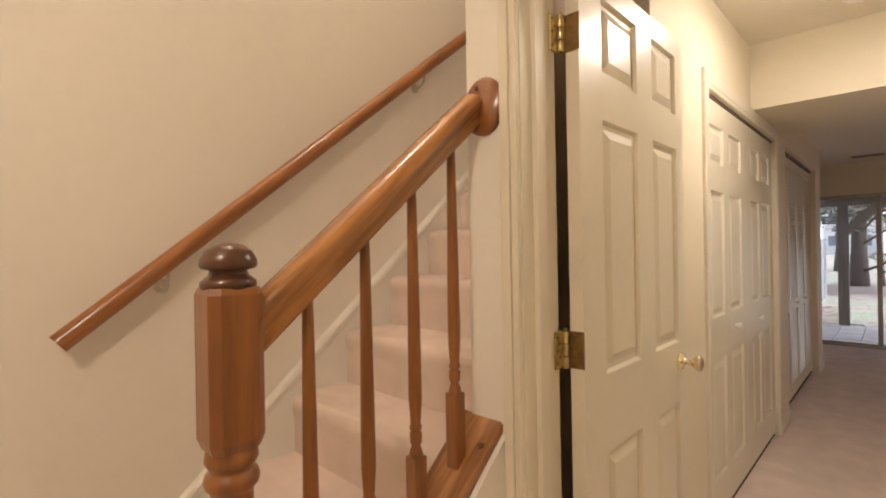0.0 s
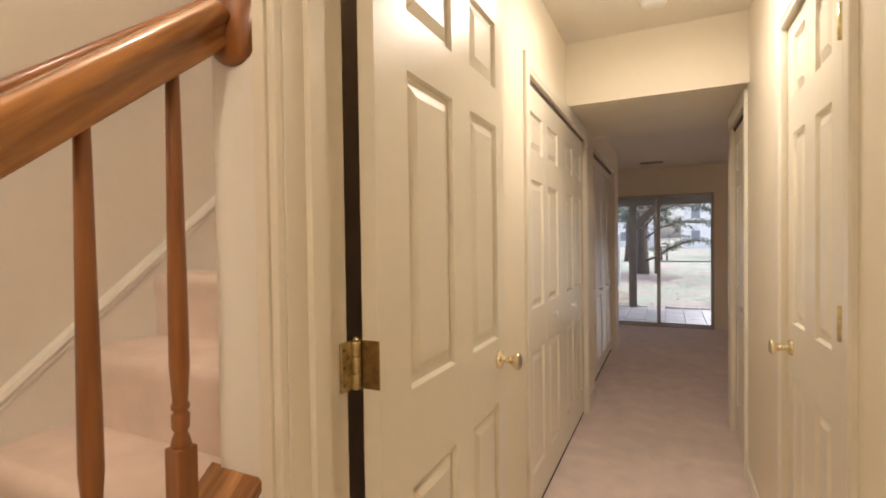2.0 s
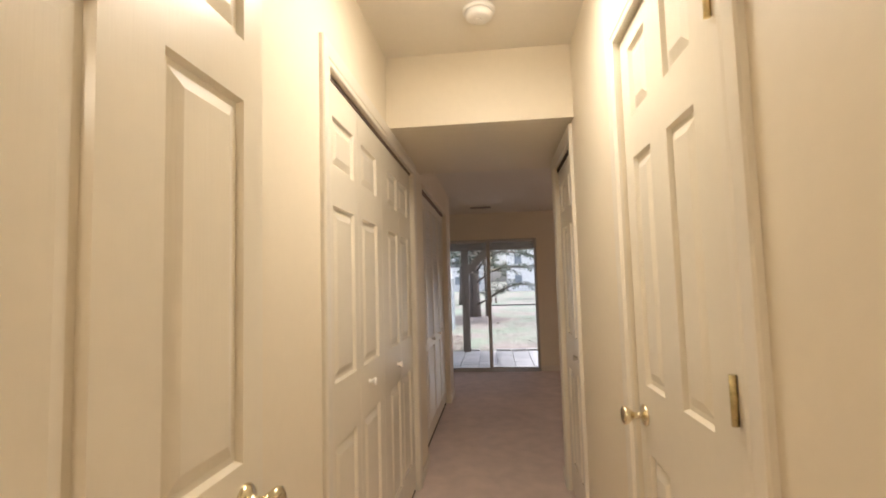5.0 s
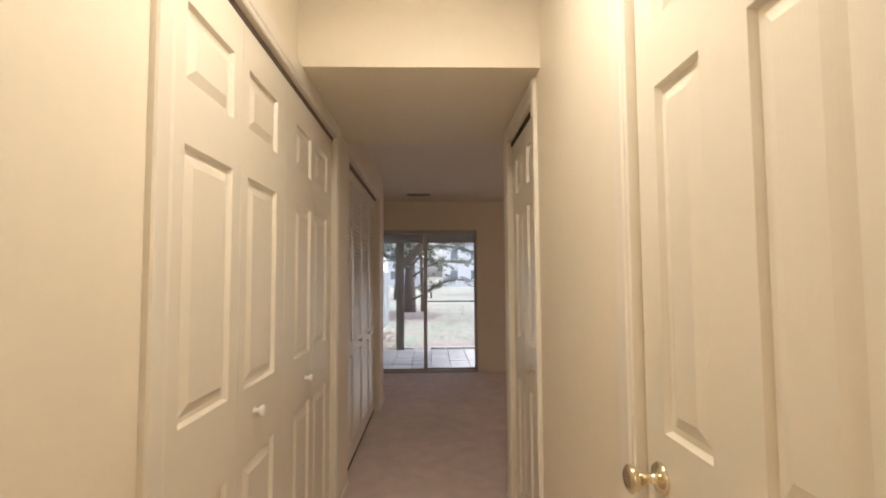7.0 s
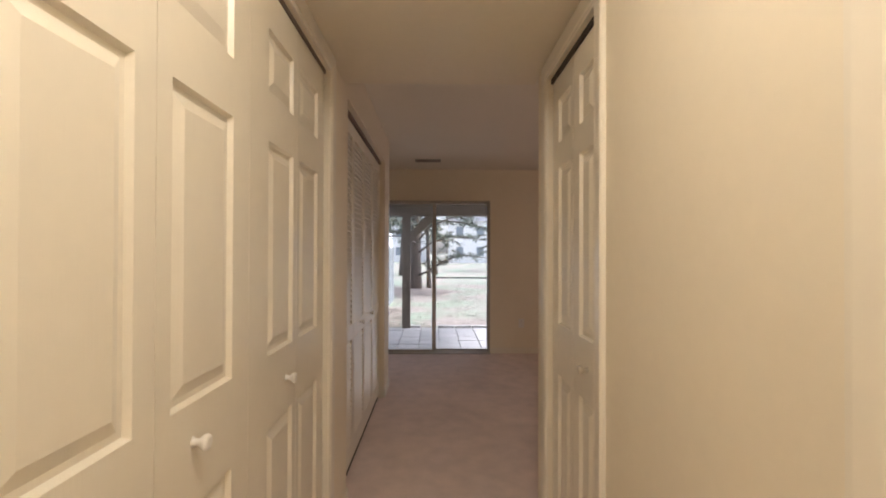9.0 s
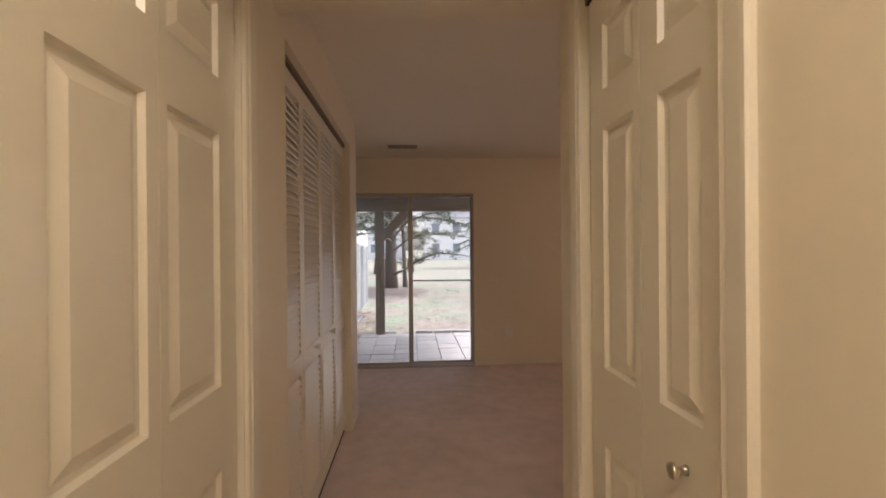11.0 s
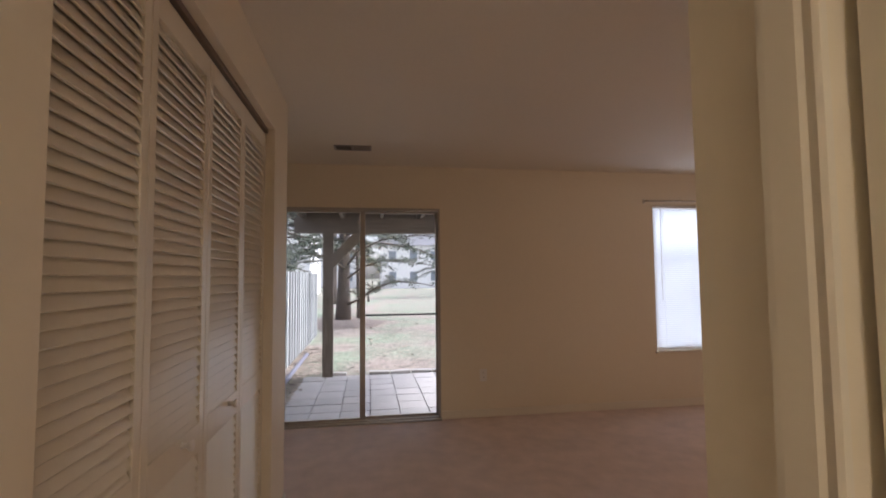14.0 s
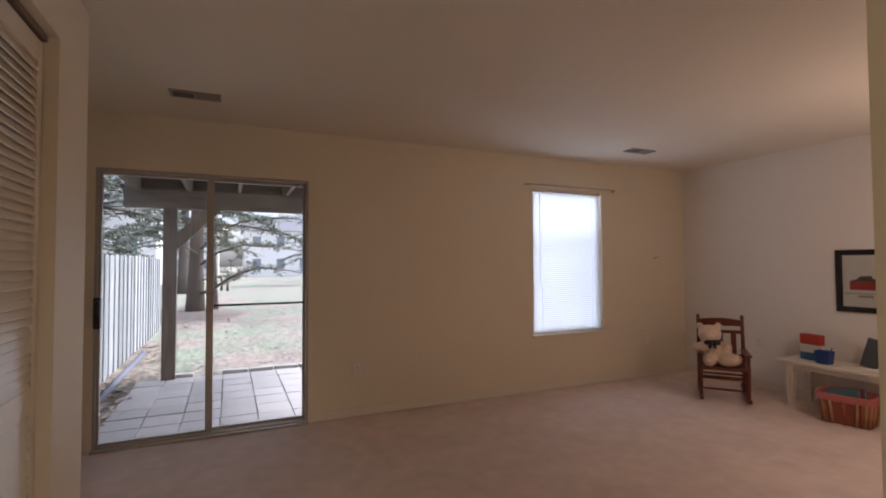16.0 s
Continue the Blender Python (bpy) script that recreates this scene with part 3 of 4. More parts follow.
lathe(nb, [(0.036, 0.0), (0.036, 0.6), (0.033, 0.80), (0.030, 0.975), (0.031, 0.984), (0.0375, 0.990), (0.040, 0.999), (0.0375, 1.008), (0.032, 1.012), (0.031, 1.017), (0.0345, 1.021), (0.0385, 1.029), (0.0375, 1.038), (0.035, 1.05)], 24, m=at)
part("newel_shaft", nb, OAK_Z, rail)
nb = bmesh.new()
hw, ch = 0.0405, 0.0140
ring8 = [(hw, ch - hw), (hw, hw - ch), (hw - ch, hw), (ch - hw, hw), (-hw, hw - ch), (-hw, ch - hw), (ch - hw, -hw), (hw - ch, -hw)]
rings = [[nb.verts.new((NXP + s * x, NYP + s * y, z)) for x, y in ring8] for s, z in ((0.86, 1.046), (1.0, 1.062), (1.0, 1.276), (0.90, 1.286))]
for p, q in zip(rings, rings[1:]):
    for k in range(8):
        nb.faces.new((p[k], p[(k + 1) % 8], q[(k + 1) % 8], q[k]))
nb.faces.new(rings[0][::-1])
nb.faces.new(rings[-1])
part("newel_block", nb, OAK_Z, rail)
nb = lathe(bmesh.new(), [(0.037, 1.282), (0.040, 1.288), (0.0395, 1.295), (0.034, 1.300), (0.029, 1.304), (0.026, 1.311), (0.038, 1.314), (0.041, 1.319), (0.040, 1.328), (0.033, 1.341), (0.020, 1.350), (0.004, 1.3535)], 32, m=at)
part("newel_cap", nb, CAPWOOD, rail, "dark mushroom-shaped newel cap")
# round plugs in the rosette and the cap board
part("wood_plug", lathe(bmesh.new(), [(0.006, 0), (0.005, 0.002)], 12, m=Matrix.Translation((1.2215, 1.25, 1.712)) @ Matrix.Rotation(radians(-90), 4, "Y")), CAPWOOD, rail)
part("wood_plug", lathe(bmesh.new(), [(0.008, 0), (0.006, 0.003)], 12, m=Matrix.Translation((1.185, 1.222, CAP(1.185))) @ Matrix.Rotation(radians(-40), 4, "Y")), CAPWOOD, rail)

# wall handrail
wr = thing("wall_handrail", pose(0, 0, 0), "reddish oak handrail on brackets along the stair wall", "handrail")
wp = [(0.026 * math.cos(k * math.pi / 8), 0.0275 * math.sin(k * math.pi / 8)) for k in range(16)]
WRZ = lambda x: 1.118 + 0.797 * (x - 0.555)
slope_bar("rail", wp, 0.545, 3.6, 2.085, WRZ(0.545), WRZ(3.6), OAK_RED, wr)
for x in (0.80, 1.86, 2.9):
    z = WRZ(x)
    bk = tube(bmesh.new(), [(x, 2.085, z - 0.025), (x, 2.088, z - 0.055), (x, 2.110, z - 0.075), (x, FY, z - 0.075)], [0.006, 0.006, 0.006, 0.006])
    lathe(bk, [(0.022, 0), (0.018, 0.006)], 14, m=Matrix.Translation((x, FY, z - 0.075)) @ Matrix.Rotation(radians(90), 4, "X"))
    part("bracket", bk, STEEL, wr, "metal handrail bracket")

# ---- ceiling and wall fittings ----
det = thing("smoke_detector", pose(3.24, 0.665, HZ), "round ivory smoke detector on the hall ceiling", "smoke detector")
part("base", lathe(bmesh.new(), [(0.070, 0), (0.070, -0.012), (0.064, -0.016)], 28), PLASTIC, det)
part("cover", lathe(bmesh.new(), [(0.060, -0.014), (0.058, -0.034), (0.048, -0.044), (0.020, -0.046)], 28), PLASTIC, det)
part("test_button", lathe(bmesh.new(), [(0.012, -0.046), (0.011, -0.050)], 14), PLASTIC, det)

VENTWHITE = mat("vent_enamel", (0.30, 0.27, 0.24), 0.4, 0.1, 40, 0.05)


def ceiling_vent(x, y, turn):
    v = thing("ceiling_vent", pose(x, y, RZ, 0, 0, turn), "grey steel ceiling register with dark slots", "vent", "ceiling vents")
    part("frame", boxes((-0.145, 0.145, -0.065, -0.048, -0.008, 0), (-0.145, 0.145, 0.048, 0.065, -0.008, 0), (-0.145, -0.128, -0.048, 0.048, -0.008, 0), (0.128, 0.145, -0.048, 0.048, -0.008, 0), (-0.008, 0.008, -0.048, 0.048, -0.008, 0)), VENTWHITE, v)
    # near-black sheet painted for the shade behind the fins
    part("backing", boxes((-0.128, 0.128, -0.048, 0.048, -0.0025, -0.001)), DARK, v)
    fin = finish("fin", sweep(bmesh.new(), [(-0.005, -0.0008), (0.005, -0.0008), (0.005, 0.0008), (-0.005, 0.0008)], (-0.126, 0, 0), (-0.01, 0, 0)), VENTWHITE)
    for k in range(6):
        piece("fin", fin, v, pose(0, -0.04 + 0.016 * k, -0.006, 30, 0, 0))
        piece("fin", fin, v, pose(0.136, -0.04 + 0.016 * k, -0.006, -60, 0, 0))


ceiling_vent(7.735, 0.81, 90)
ceiling_vent(7.73, -2.96, 90)


def outlet(m, label="ivory duplex wall outlet above the baseboard"):
    """A cover plate on a wall; its front looks along -y."""
    o = thing("wall_outlet", m, label, "outlet", "wall outlets")
    part("plate", boxes((-0.035, 0.035, -0.006, 0, -0.057, 0.057), bevel=0.003), PLASTIC, o)
    for z in (-0.02, 0.02):
        f = part("socket", boxes((-0.016, 0.016, -0.009, -0.005, z - 0.014, z + 0.014), bevel=0.003), PLASTIC, o)
        part("slots", boxes((-0.007, -0.005, -0.0098, -0.008, z - 0.005, z + 0.006), (0.005, 0.007, -0.0098, -0.008, z - 0.005, z + 0.006)), BLACK, f)


outlet(pose(RX, -0.369, 0.385, 0, 0, -90))
outlet(pose(RX, -3.64, 0.42, 0, 0, -90))
outlet(pose(7.476, RY, 0.455, 0, 0, 180))

# ---- sliding glass door ----
sd = thing("sliding_door", pose(RX, 0, 0), "aluminium sliding glass door to the patio", "glass door", kind="structure")
part("frame", boxes((-0.004, 0.11, SLY0, SLY0 + 0.018, 0, SLZ), (-0.004, 0.11, SLY1 - 0.018, SLY1, 0, SLZ), (-0.004, 0.11, SLY0 + 0.018, SLY1 - 0.018, SLZ - 0.022, SLZ), (-0.04, 0.12, SLY0 - 0.004, SLY1 + 0.004, -0.004, 0.016), (0.0, 0.11, SLY0 + 0.018, SLY1 - 0.018, 0.014, 0.026), bevel=0.003), ALU, sd)
for y0, y1, x, w0, w1 in ((SLY0 + 0.012, 0.765, 0.06, 0.022, 0.045), (0.715, SLY1 - 0.012, 0.02, 0.045, 0.022)):
    s = part("sash", boxes((x, x + 0.03, y0, y0 + w0, 0.028, SLZ - 0.022), (x, x + 0.03, y1 - w1, y1, 0.028, SLZ - 0.022), (x, x + 0.03, y0 + w0, y1 - w1, 0.022, 0.046), (x, x + 0.03, y0 + w0, y1 - w1, SLZ - 0.042, SLZ - 0.022), bevel=0.002), ALU, sd)
    g = part("pane", boxes((x + 0.012, x + 0.017, y0 + 0.016, y1 - 0.016, 0.04, SLZ - 0.036)), GLASS, s)
    g.visible_shadow = False
part("safety_bar", lathe(bmesh.new(), [(0.008, 0.06), (0.008, 0.72)], 12, m=Matrix.Translation((0.045, 0, 0.955)) @ Matrix.Rotation(radians(-90), 4, "X")), BLACK, sd, "black charley bar across the pane")
hd = part("handle", boxes((-0.03, 0.022, SLY1 - 0.042, SLY1 - 0.002, 0.83, 1.04), bevel=0.006), BLACK, sd, "black pull handle")
part("grip", tube(bmesh.new(), [(-0.025, SLY1 - 0.024, 0.85), (-0.06, SLY1 - 0.03, 0.87), (-0.064, SLY1 - 0.03, 0.935), (-0.06, SLY1 - 0.03, 1.0), (-0.025, SLY1 - 0.024, 1.02)], [0.014] * 5), BLACK, hd)
structure("door_trim_glass", boxes((RX - 0.006, RX, SLY0 - 0.03, SLY0, 0.0, SLZ + 0.02), (RX - 0.006, RX, SLY1, SLY1 + 0.03, 0.0, SLZ + 0.02), (RX - 0.006, RX, SLY0, SLY1, SLZ, SLZ + 0.02)), WALL, "painted plaster edge round the glass door", "trim")

# ---- window with blinds ----
WFRAME = mat("white_vinyl", (0.80, 0.80, 0.78), 0.4, 0, 30, 0.02)
wd = thing("window_1", pose(RX, 0, 0), "white double-hung window behind lowered blinds", "window", kind="structure")
part("window_frame", boxes((0.06, 0.12, WY0, WY0 + 0.04, WZ0, WZ1), (0.06, 0.12, WY1 - 0.04, WY1, WZ0, WZ1), (0.06, 0.12, WY0 + 0.04, WY1 - 0.04, WZ0, WZ0 + 0.045), (0.06, 0.12, WY0 + 0.04, WY1 - 0.04, WZ1 - 0.04, WZ1), (0.112, 0.12, WY0 + 0.04, WY1 - 0.04, 1.262, 1.288)), WFRAME, wd)
for z0, z1 in ((WZ0 + 0.045, 1.262), (1.288, WZ1 - 0.04)):
    g = part("pane", boxes((0.09, 0.095, WY0 + 0.04, WY1 - 0.04, z0, z1)), GLASS, wd)
    g.visible_shadow = False
part("window_sill", boxes((-0.035, 0.06, WY0 - 0.02, WY1 + 0.02, WZ0 - 0.018, WZ0 + 0.002), bevel=0.005), TRIM, wd)

SLAT = bpy.data.materials.new("translucent_blind_vinyl")
SLAT.use_nodes = True
bn, bl = SLAT.node_tree.nodes, SLAT.node_tree.links
tl, mx = bn.new("ShaderNodeBsdfTranslucent"), bn.new("ShaderNodeMixShader")
tl.inputs["Color"].default_value = (0.85, 0.86, 0.88, 1)
mx.inputs["Fac"].default_value = 0.55
bn["Principled BSDF"].inputs["Base Color"].default_value = (0.85, 0.85, 0.84, 1)
bn["Principled BSDF"].inputs["Roughness"].default_value = 0.4
bl.new(bn["Principled BSDF"].outputs["BSDF"], mx.inputs[1])
bl.new(tl.outputs["BSDF"], mx.inputs[2])
bl.new(mx.outputs["Shader"], bn["Material Output"].inputs["Surface"])
blind = thing("window_blind", pose(RX + 0.03, 0, 0), "white vinyl mini blind lowered over the window", "blind")
part("head_rail", boxes((-0.015, 0.015, WY0 + 0.01, WY1 - 0.01, WZ1 - 0.03, WZ1 - 0.004), bevel=0.002), WFRAME, blind)
part("bottom_rail", boxes((-0.012, 0.012, WY0 + 0.012, WY1 - 0.012, WZ0 + 0.012, WZ0 + 0.026), bevel=0.002), WFRAME, blind)
sb = bmesh.new()
curve = [(-0.0125, -0.0010), (-0.006, 0.0008), (0.0, 0.0014), (0.006, 0.0008), (0.0125, -0.0010)]
rings = [[sb.verts.new((a, y, b)) for a, b in curve] for y in (WY0 + 0.012, WY1 - 0.012)]
for k in range(4):
    sb.faces.new((rings[0][k], rings[0][k + 1], rings[1][k + 1], rings[1][k])).smooth = True
blind_slat = finish("slat", sb, SLAT)
count = 66
for k in range(count):
    piece("slat", blind_slat, blind, pose(0, 0, WZ0 + 0.04 + k * (WZ1 - WZ0 - 0.08) / count, 0, 66, 0))
for y in (WY0 + 0.12, WY1 - 0.12):
    part("ladder_cord", lathe(bmesh.new(), [(0.0012, WZ0 + 0.02), (0.0012, WZ1 - 0.02)], 6, m=Matrix.Translation((-0.013, y, 0))), WFRAME, blind)
part("tilt_wand", lathe(bmesh.new(), [(0.003, 1.05), (0.003, WZ1 - 0.02)], 8, m=Matrix.Translation((-0.02, WY1 - 0.09, 0))), PLASTIC, blind, "clear tilt wand")

rod = thing("curtain_rod", pose(RX, 0, 2.038), "slim cream curtain rod above the window", "curtain rod")
part("rod", tube(bmesh.new(), [(0, -2.045, 0), (-0.045, -2.05, 0), (-0.05, -2.06, 0), (-0.05, -3.16, 0), (-0.045, -3.17, 0), (0, -3.175, 0)], [0.009] * 6), mat("aged_cream_metal", (0.50, 0.43, 0.33), 0.4), rod)
for y in (-2.045, -3.175):
    part("bracket", boxes((-0.02, 0, y - 0.008, y + 0.008, -0.02, 0.02), bevel=0.002), PLASTIC, rod)
# two old fixing holes and a scuff on the plaster
solid("wall_scuff", boxes((RX - 0.0012, RX, -3.87, -3.77, 1.316, 1.323), (RX - 0.0012, RX, -3.80, -3.785, 1.305, 1.316)), mat("scuff", (0.35, 0.30, 0.24), 0.8), "faint grey scuff on the cream wall", "scuff")
solid("wall_scuff", boxes((RX - 0.0012, RX, -3.90, -3.74, 2.038, 2.041)), mat("pale_scuff", (0.62, 0.56, 0.45), 0.8), "faint line on the cream wall", "scuff")

# ---- rocking chair ----
MAHOG = wood("red_mahogany", (0.16, 0.028, 0.018), (0.06, 0.010, 0.008), 2, 0.3, 0.3)


def rocking_chair(m):
    """Child's rocker, facing -y, standing on z = 0."""
    c = thing("rocking_chair", m, "small dark red wooden rocking chair holding a teddy bear", "rocking chair")
    for x in (-0.185, 0.185):
        pts = [(x, -0.27, 0.045), (x, -0.16, 0.020), (x, 0.0, 0.012), (x, 0.16, 0.022), (x, 0.32, 0.060)]
        rk = bmesh.new()
        rings = []
        for i, p in enumerate(pts):
            rings.append([rk.verts.new((p[0] + a, p[1], p[2] + b)) for a, b in ((-0.013, -0.012), (0.013, -0.012), (0.013, 0.026), (-0.013, 0.026))])
        for p, q in zip(rings, rings[1:]):
            for k in range(4):
                rk.faces.new((p[k], p[(k + 1) % 4], q[(k + 1) % 4], q[k]))
        rk.faces.new(rings[0])
        rk.faces.new(rings[-1])
        part("rocker", rk, MAHOG, c)
        part("leg", lathe(bmesh.new(), [(0.014, 0.03), (0.017, 0.08), (0.014, 0.10), (0.019, 0.16), (0.016, 0.20), (0.019, 0.24), (0.019, 0.31), (0.015, 0.33), (0.018, 0.40), (0.016, 0.42)], 14, m=Matrix.Translation((x, -0.165, 0))), MAHOG, c)
        part("back_post", tube(bmesh.new(), [(x, 0.14, 0.03), (x, 0.15, 0.28), (x, 0.18, 0.50), (x, 0.215, 0.70), (x, 0.222, 0.735), (x, 0.225, 0.75)], [0.017, 0.018, 0.017, 0.015, 0.017, 0.008], 12), MAHOG, c)
        part("armrest", boxes((x - 0.026, x + 0.026, -0.22, 0.16, 0.42, 0.44), bevel=0.008), MAHOG, c)
    part("seat", boxes((-0.19, 0.19, -0.19, 0.16, 0.285, 0.312), bevel=0.008), MAHOG, c)
    for y, z in ((-0.165, 0.21), (-0.165, 0.255), (-0.165, 0.115), (0.145, 0.16)):
        part("stretcher", tube(bmesh.new(), [(-0.185, y, z), (0, y, z), (0.185, y, z)], [0.008, 0.011, 0.008]), MAHOG, c)
    tr = bmesh.new()
    n = 10
    rings = []
    for k in range(n + 1):
        u = -0.185 + 0.37 * k / n
        rise = 0.018 * math.cos(math.pi * u / 0.37)
        rings.append([tr.verts.new((u, y, z)) for y, z in ((0.202, 0.645), (0.224, 0.645), (0.228, 0.70 + rise), (0.206, 0.70 + rise))])
    for p, q in zip(rings, rings[1:]):
        for k in range(4):
            tr.faces.new((p[k], p[(k + 1) % 4], q[(k + 1) % 4], q[k]))
    tr.faces.new(rings[0])
    tr.faces.new(rings[-1])
    part("top_rail", tr, MAHOG, c)
    part("mid_rail", boxes((-0.185, 0.185, 0.19, 0.21, 0.575, 0.605), bevel=0.004), MAHOG, c)
    part("low_rail", boxes((-0.185, 0.185, 0.155, 0.175, 0.36, 0.385), bevel=0.004), MAHOG, c)
    for u in (-0.11, 0.0, 0.11):
        sp = bmesh.new()
        sweep(sp, [(-0.022, -0.006), (0.022, -0.006), (0.022, 0.006), (-0.022, 0.006)], (u, 0.166, 0.38), (u, 0.2, 0.58), up=(0, 1, 0))
        part("back_slat", sp, MAHOG, c)
    return c


yaw = math.degrees(math.atan2(-0.237, -0.286))
CH = pose(7.385, -3.585, 0.002, 0, 0, yaw)
rocking_chair(CH)

# the soft toy on it: one plain stuffed shape
FUR = mat("pale_plush", (0.74, 0.58, 0.45), 0.95, 0, 60, 0.15, 1.0, 260)
bear = bmesh.new()
for x, y, z, rx, ry, rz, tilt in ((0.03, 0.0, 0.42, 0.092, 0.085, 0.112, 0), (0.065, -0.03, 0.565, 0.090, 0.078, 0.078, 0), (0.070, -0.108, 0.548, 0.038, 0.033, 0.028, 0),
                                  (0.138, -0.01, 0.628, 0.030, 0.016, 0.030, 0), (0.0, -0.01, 0.632, 0.030, 0.016, 0.030, 0), (0.135, -0.05, 0.455, 0.072, 0.040, 0.040, -12),
                                  (-0.050, -0.05, 0.43, 0.040, 0.045, 0.075, 20), (0.075, -0.12, 0.365, 0.052, 0.105, 0.055, 0), (-0.075, -0.09, 0.362, 0.092, 0.070, 0.052, -14)):
    bmesh.ops.create_uvsphere(bear, u_segments=16, v_segments=10, radius=1.0, matrix=Matrix.Translation((-x, y, z)) @ Matrix.Rotation(radians(tilt), 4, "Y") @ Matrix.Diagonal((rx, ry, rz, 1)))
for f in bear.faces:
    f.smooth = True
bo = solid("teddy_bear", bear, FUR, "pale golden plush teddy bear sitting on the rocking chair", "soft toy")
bo.matrix_basis = CH @ pose(-0.03, -0.01, -0.03) @ Matrix.Diagonal((1.1, 1.1, 1.1, 1))
fuse = bo.modifiers.new("fuse", "REMESH")
fuse.mode, fuse.voxel_size, fuse.use_smooth_shade = "VOXEL", 0.010, True
bow = bmesh.new()
for s in (-1, 1):
    bmesh.ops.create_uvsphere(bow, u_segments=12, v_segments=8, radius=1.0, matrix=Matrix.Translation((-0.05 + 0.03 * s, -0.098, 0.505)) @ Matrix.Rotation(radians(20 * s), 4, "Y") @ Matrix.Diagonal((0.034, 0.014, 0.020, 1)))
    bmesh.ops.create_uvsphere(bow, u_segments=12, v_segments=8, radius=1.0, matrix=Matrix.Translation((-0.05 + 0.016 * s, -0.098, 0.475)) @ Matrix.Rotation(radians(-15 * s), 4, "Y") @ Matrix.Diagonal((0.012, 0.010, 0.028, 1)))
lathe(bow, [(0.080, 0.508), (0.083, 0.516), (0.080, 0.524)], 24, m=Matrix.Translation((-0.05, -0.012, 0)))
bw_ob = solid("ribbon_bow", bow, mat("navy_ribbon", (0.012, 0.014, 0.028), 0.5), "dark navy ribbon bow round the bear's neck", "ribbon")
bw_ob.matrix_basis = CH @ pose(-0.03, -0.01, -0.03) @ Matrix.Diagonal((1.1, 1.1, 1.1, 1))

# ---- low white table and what stands on it ----
TABLEW = mat("white_table_paint", (0.72, 0.67, 0.58), 0.4, 0, 20, 0.04, 0.05, 60)
tb = thing("low_table", pose(6.42, -4.06, 0), "low white painted play table by the wall", "table")
part("tabletop", boxes((-0.68, 0.66, -0.17, 0.20, 0.375, 0.40), bevel=0.006), TABLEW, tb)
part("apron", boxes((-0.60, 0.60, -0.14, -0.12, 0.33, 0.375), (-0.60, 0.60, 0.15, 0.17, 0.33, 0.375)), TABLEW, tb)
for x in (-0.56, 0.56):
    for y in (-0.12, 0.15):
        lg = bmesh.new()
        rings = [[lg.verts.new((x + a * h, y + b * h, z)) for a, b in ((-1, -1), (1, -1), (1, 1), (-1, 1))] for h, z in ((0.020, 0.0), (0.032, 0.375))]
        for k in range(4):
            lg.faces.new((rings[0][k], rings[0][(k + 1) % 4], rings[1][(k + 1) % 4], rings[1][k]))
        lg.faces.new(rings[0])
        lg.faces.new(rings[1])
        part("leg", lg, TABLEW, tb)

carton = thing("carton", pose(6.89, -4.07, 0.40, 0, 0, 172), "red, white and blue cardboard carton on the low table", "box")
part("lower_panel", boxes((-0.085, 0.085, -0.03, 0.03, 0, 0.065)), mat("carton_blue", (0.05, 0.15, 0.30), 0.5), carton)
mp = part("middle_panel", boxes((-0.085, 0.085, -0.03, 0.03, 0.065, 0.135)), mat("carton_white", (0.62, 0.58, 0.52), 0.5), carton)
part("printed_mark", boxes((-0.045, 0.02, 0.03, 0.0315, 0.08, 0.118), bevel=0.0005), mat("carton_print", (0.35, 0.27, 0.06), 0.5), mp)
tp = part("upper_panel", boxes((-0.085, 0.085, -0.03, 0.03, 0.135, 0.222)), mat("carton_red", (0.42, 0.045, 0.025), 0.5), carton)
part("printed_bar", boxes((-0.06, 0.06, 0.03, 0.0315, 0.165, 0.18)), mat("carton_pale", (0.62, 0.30, 0.22), 0.5), tp)
tub = thing("tub", pose(6.755, -3.985, 0.40), "blue cardboard tub on the low table", "tub")
bx = bmesh.new()
for z0, z1, r0, r1 in ((0.0, 0.108, 0.046, 0.056),):
    outer = [[bx.verts.new((a * r, b * r, z)) for a, b in ((-1, -0.8), (1, -0.8), (1, 0.8), (-1, 0.8))] for r, z in ((r0, z0), (r1, z1), (r1 - 0.004, z1), (r0 - 0.004, z0 + 0.01))]
    for p, q in zip(outer, outer[1:]):
        for k in range(4):
            bx.faces.new((p[k], p[(k + 1) % 4], q[(k + 1) % 4], q[k]))
    bx.faces.new(outer[0])
    bx.faces.new(outer[-1])
part("body", bx, mat("tub_blue", (0.020, 0.055, 0.24), 0.45), tub)
sp = bmesh.new()
tube(sp, [(-0.03, 0.0, 0.02), (-0.045, 0.0, 0.10), (-0.058, 0.0, 0.14)], [0.004, 0.004, 0.006])
part("scoop_handle", sp, mat("scoop_blue", (0.03, 0.09, 0.30), 0.4), tub)

stand = thing("easel_tablet", pose(6.475, -4.03, 0.40, 0, 0, 200), "dark tablet leaning on a small white easel", "tablet")
scr = part("tablet", boxes((-0.055, 0.055, -0.006, 0.006, 0, 0.235), bevel=0.003), mat("dark_slate", (0.035, 0.042, 0.055), 0.3), stand, "dark slate-coloured panel")
scr.matrix_basis = pose(0, 0, 0.015, -14, 14, 0)
part("easel", boxes((-0.06, 0.06, -0.03, 0.03, 0, 0.012), (-0.012, 0.012, 0.075, 0.09, 0, 0.25), bevel=0.002), WFRAME, stand)

# ---- basket with books ----
WEAVE = mat("red_wicker", (0.36, 0.11, 0.065), 0.7, 0, 90, 0.3, 0.6, 220)
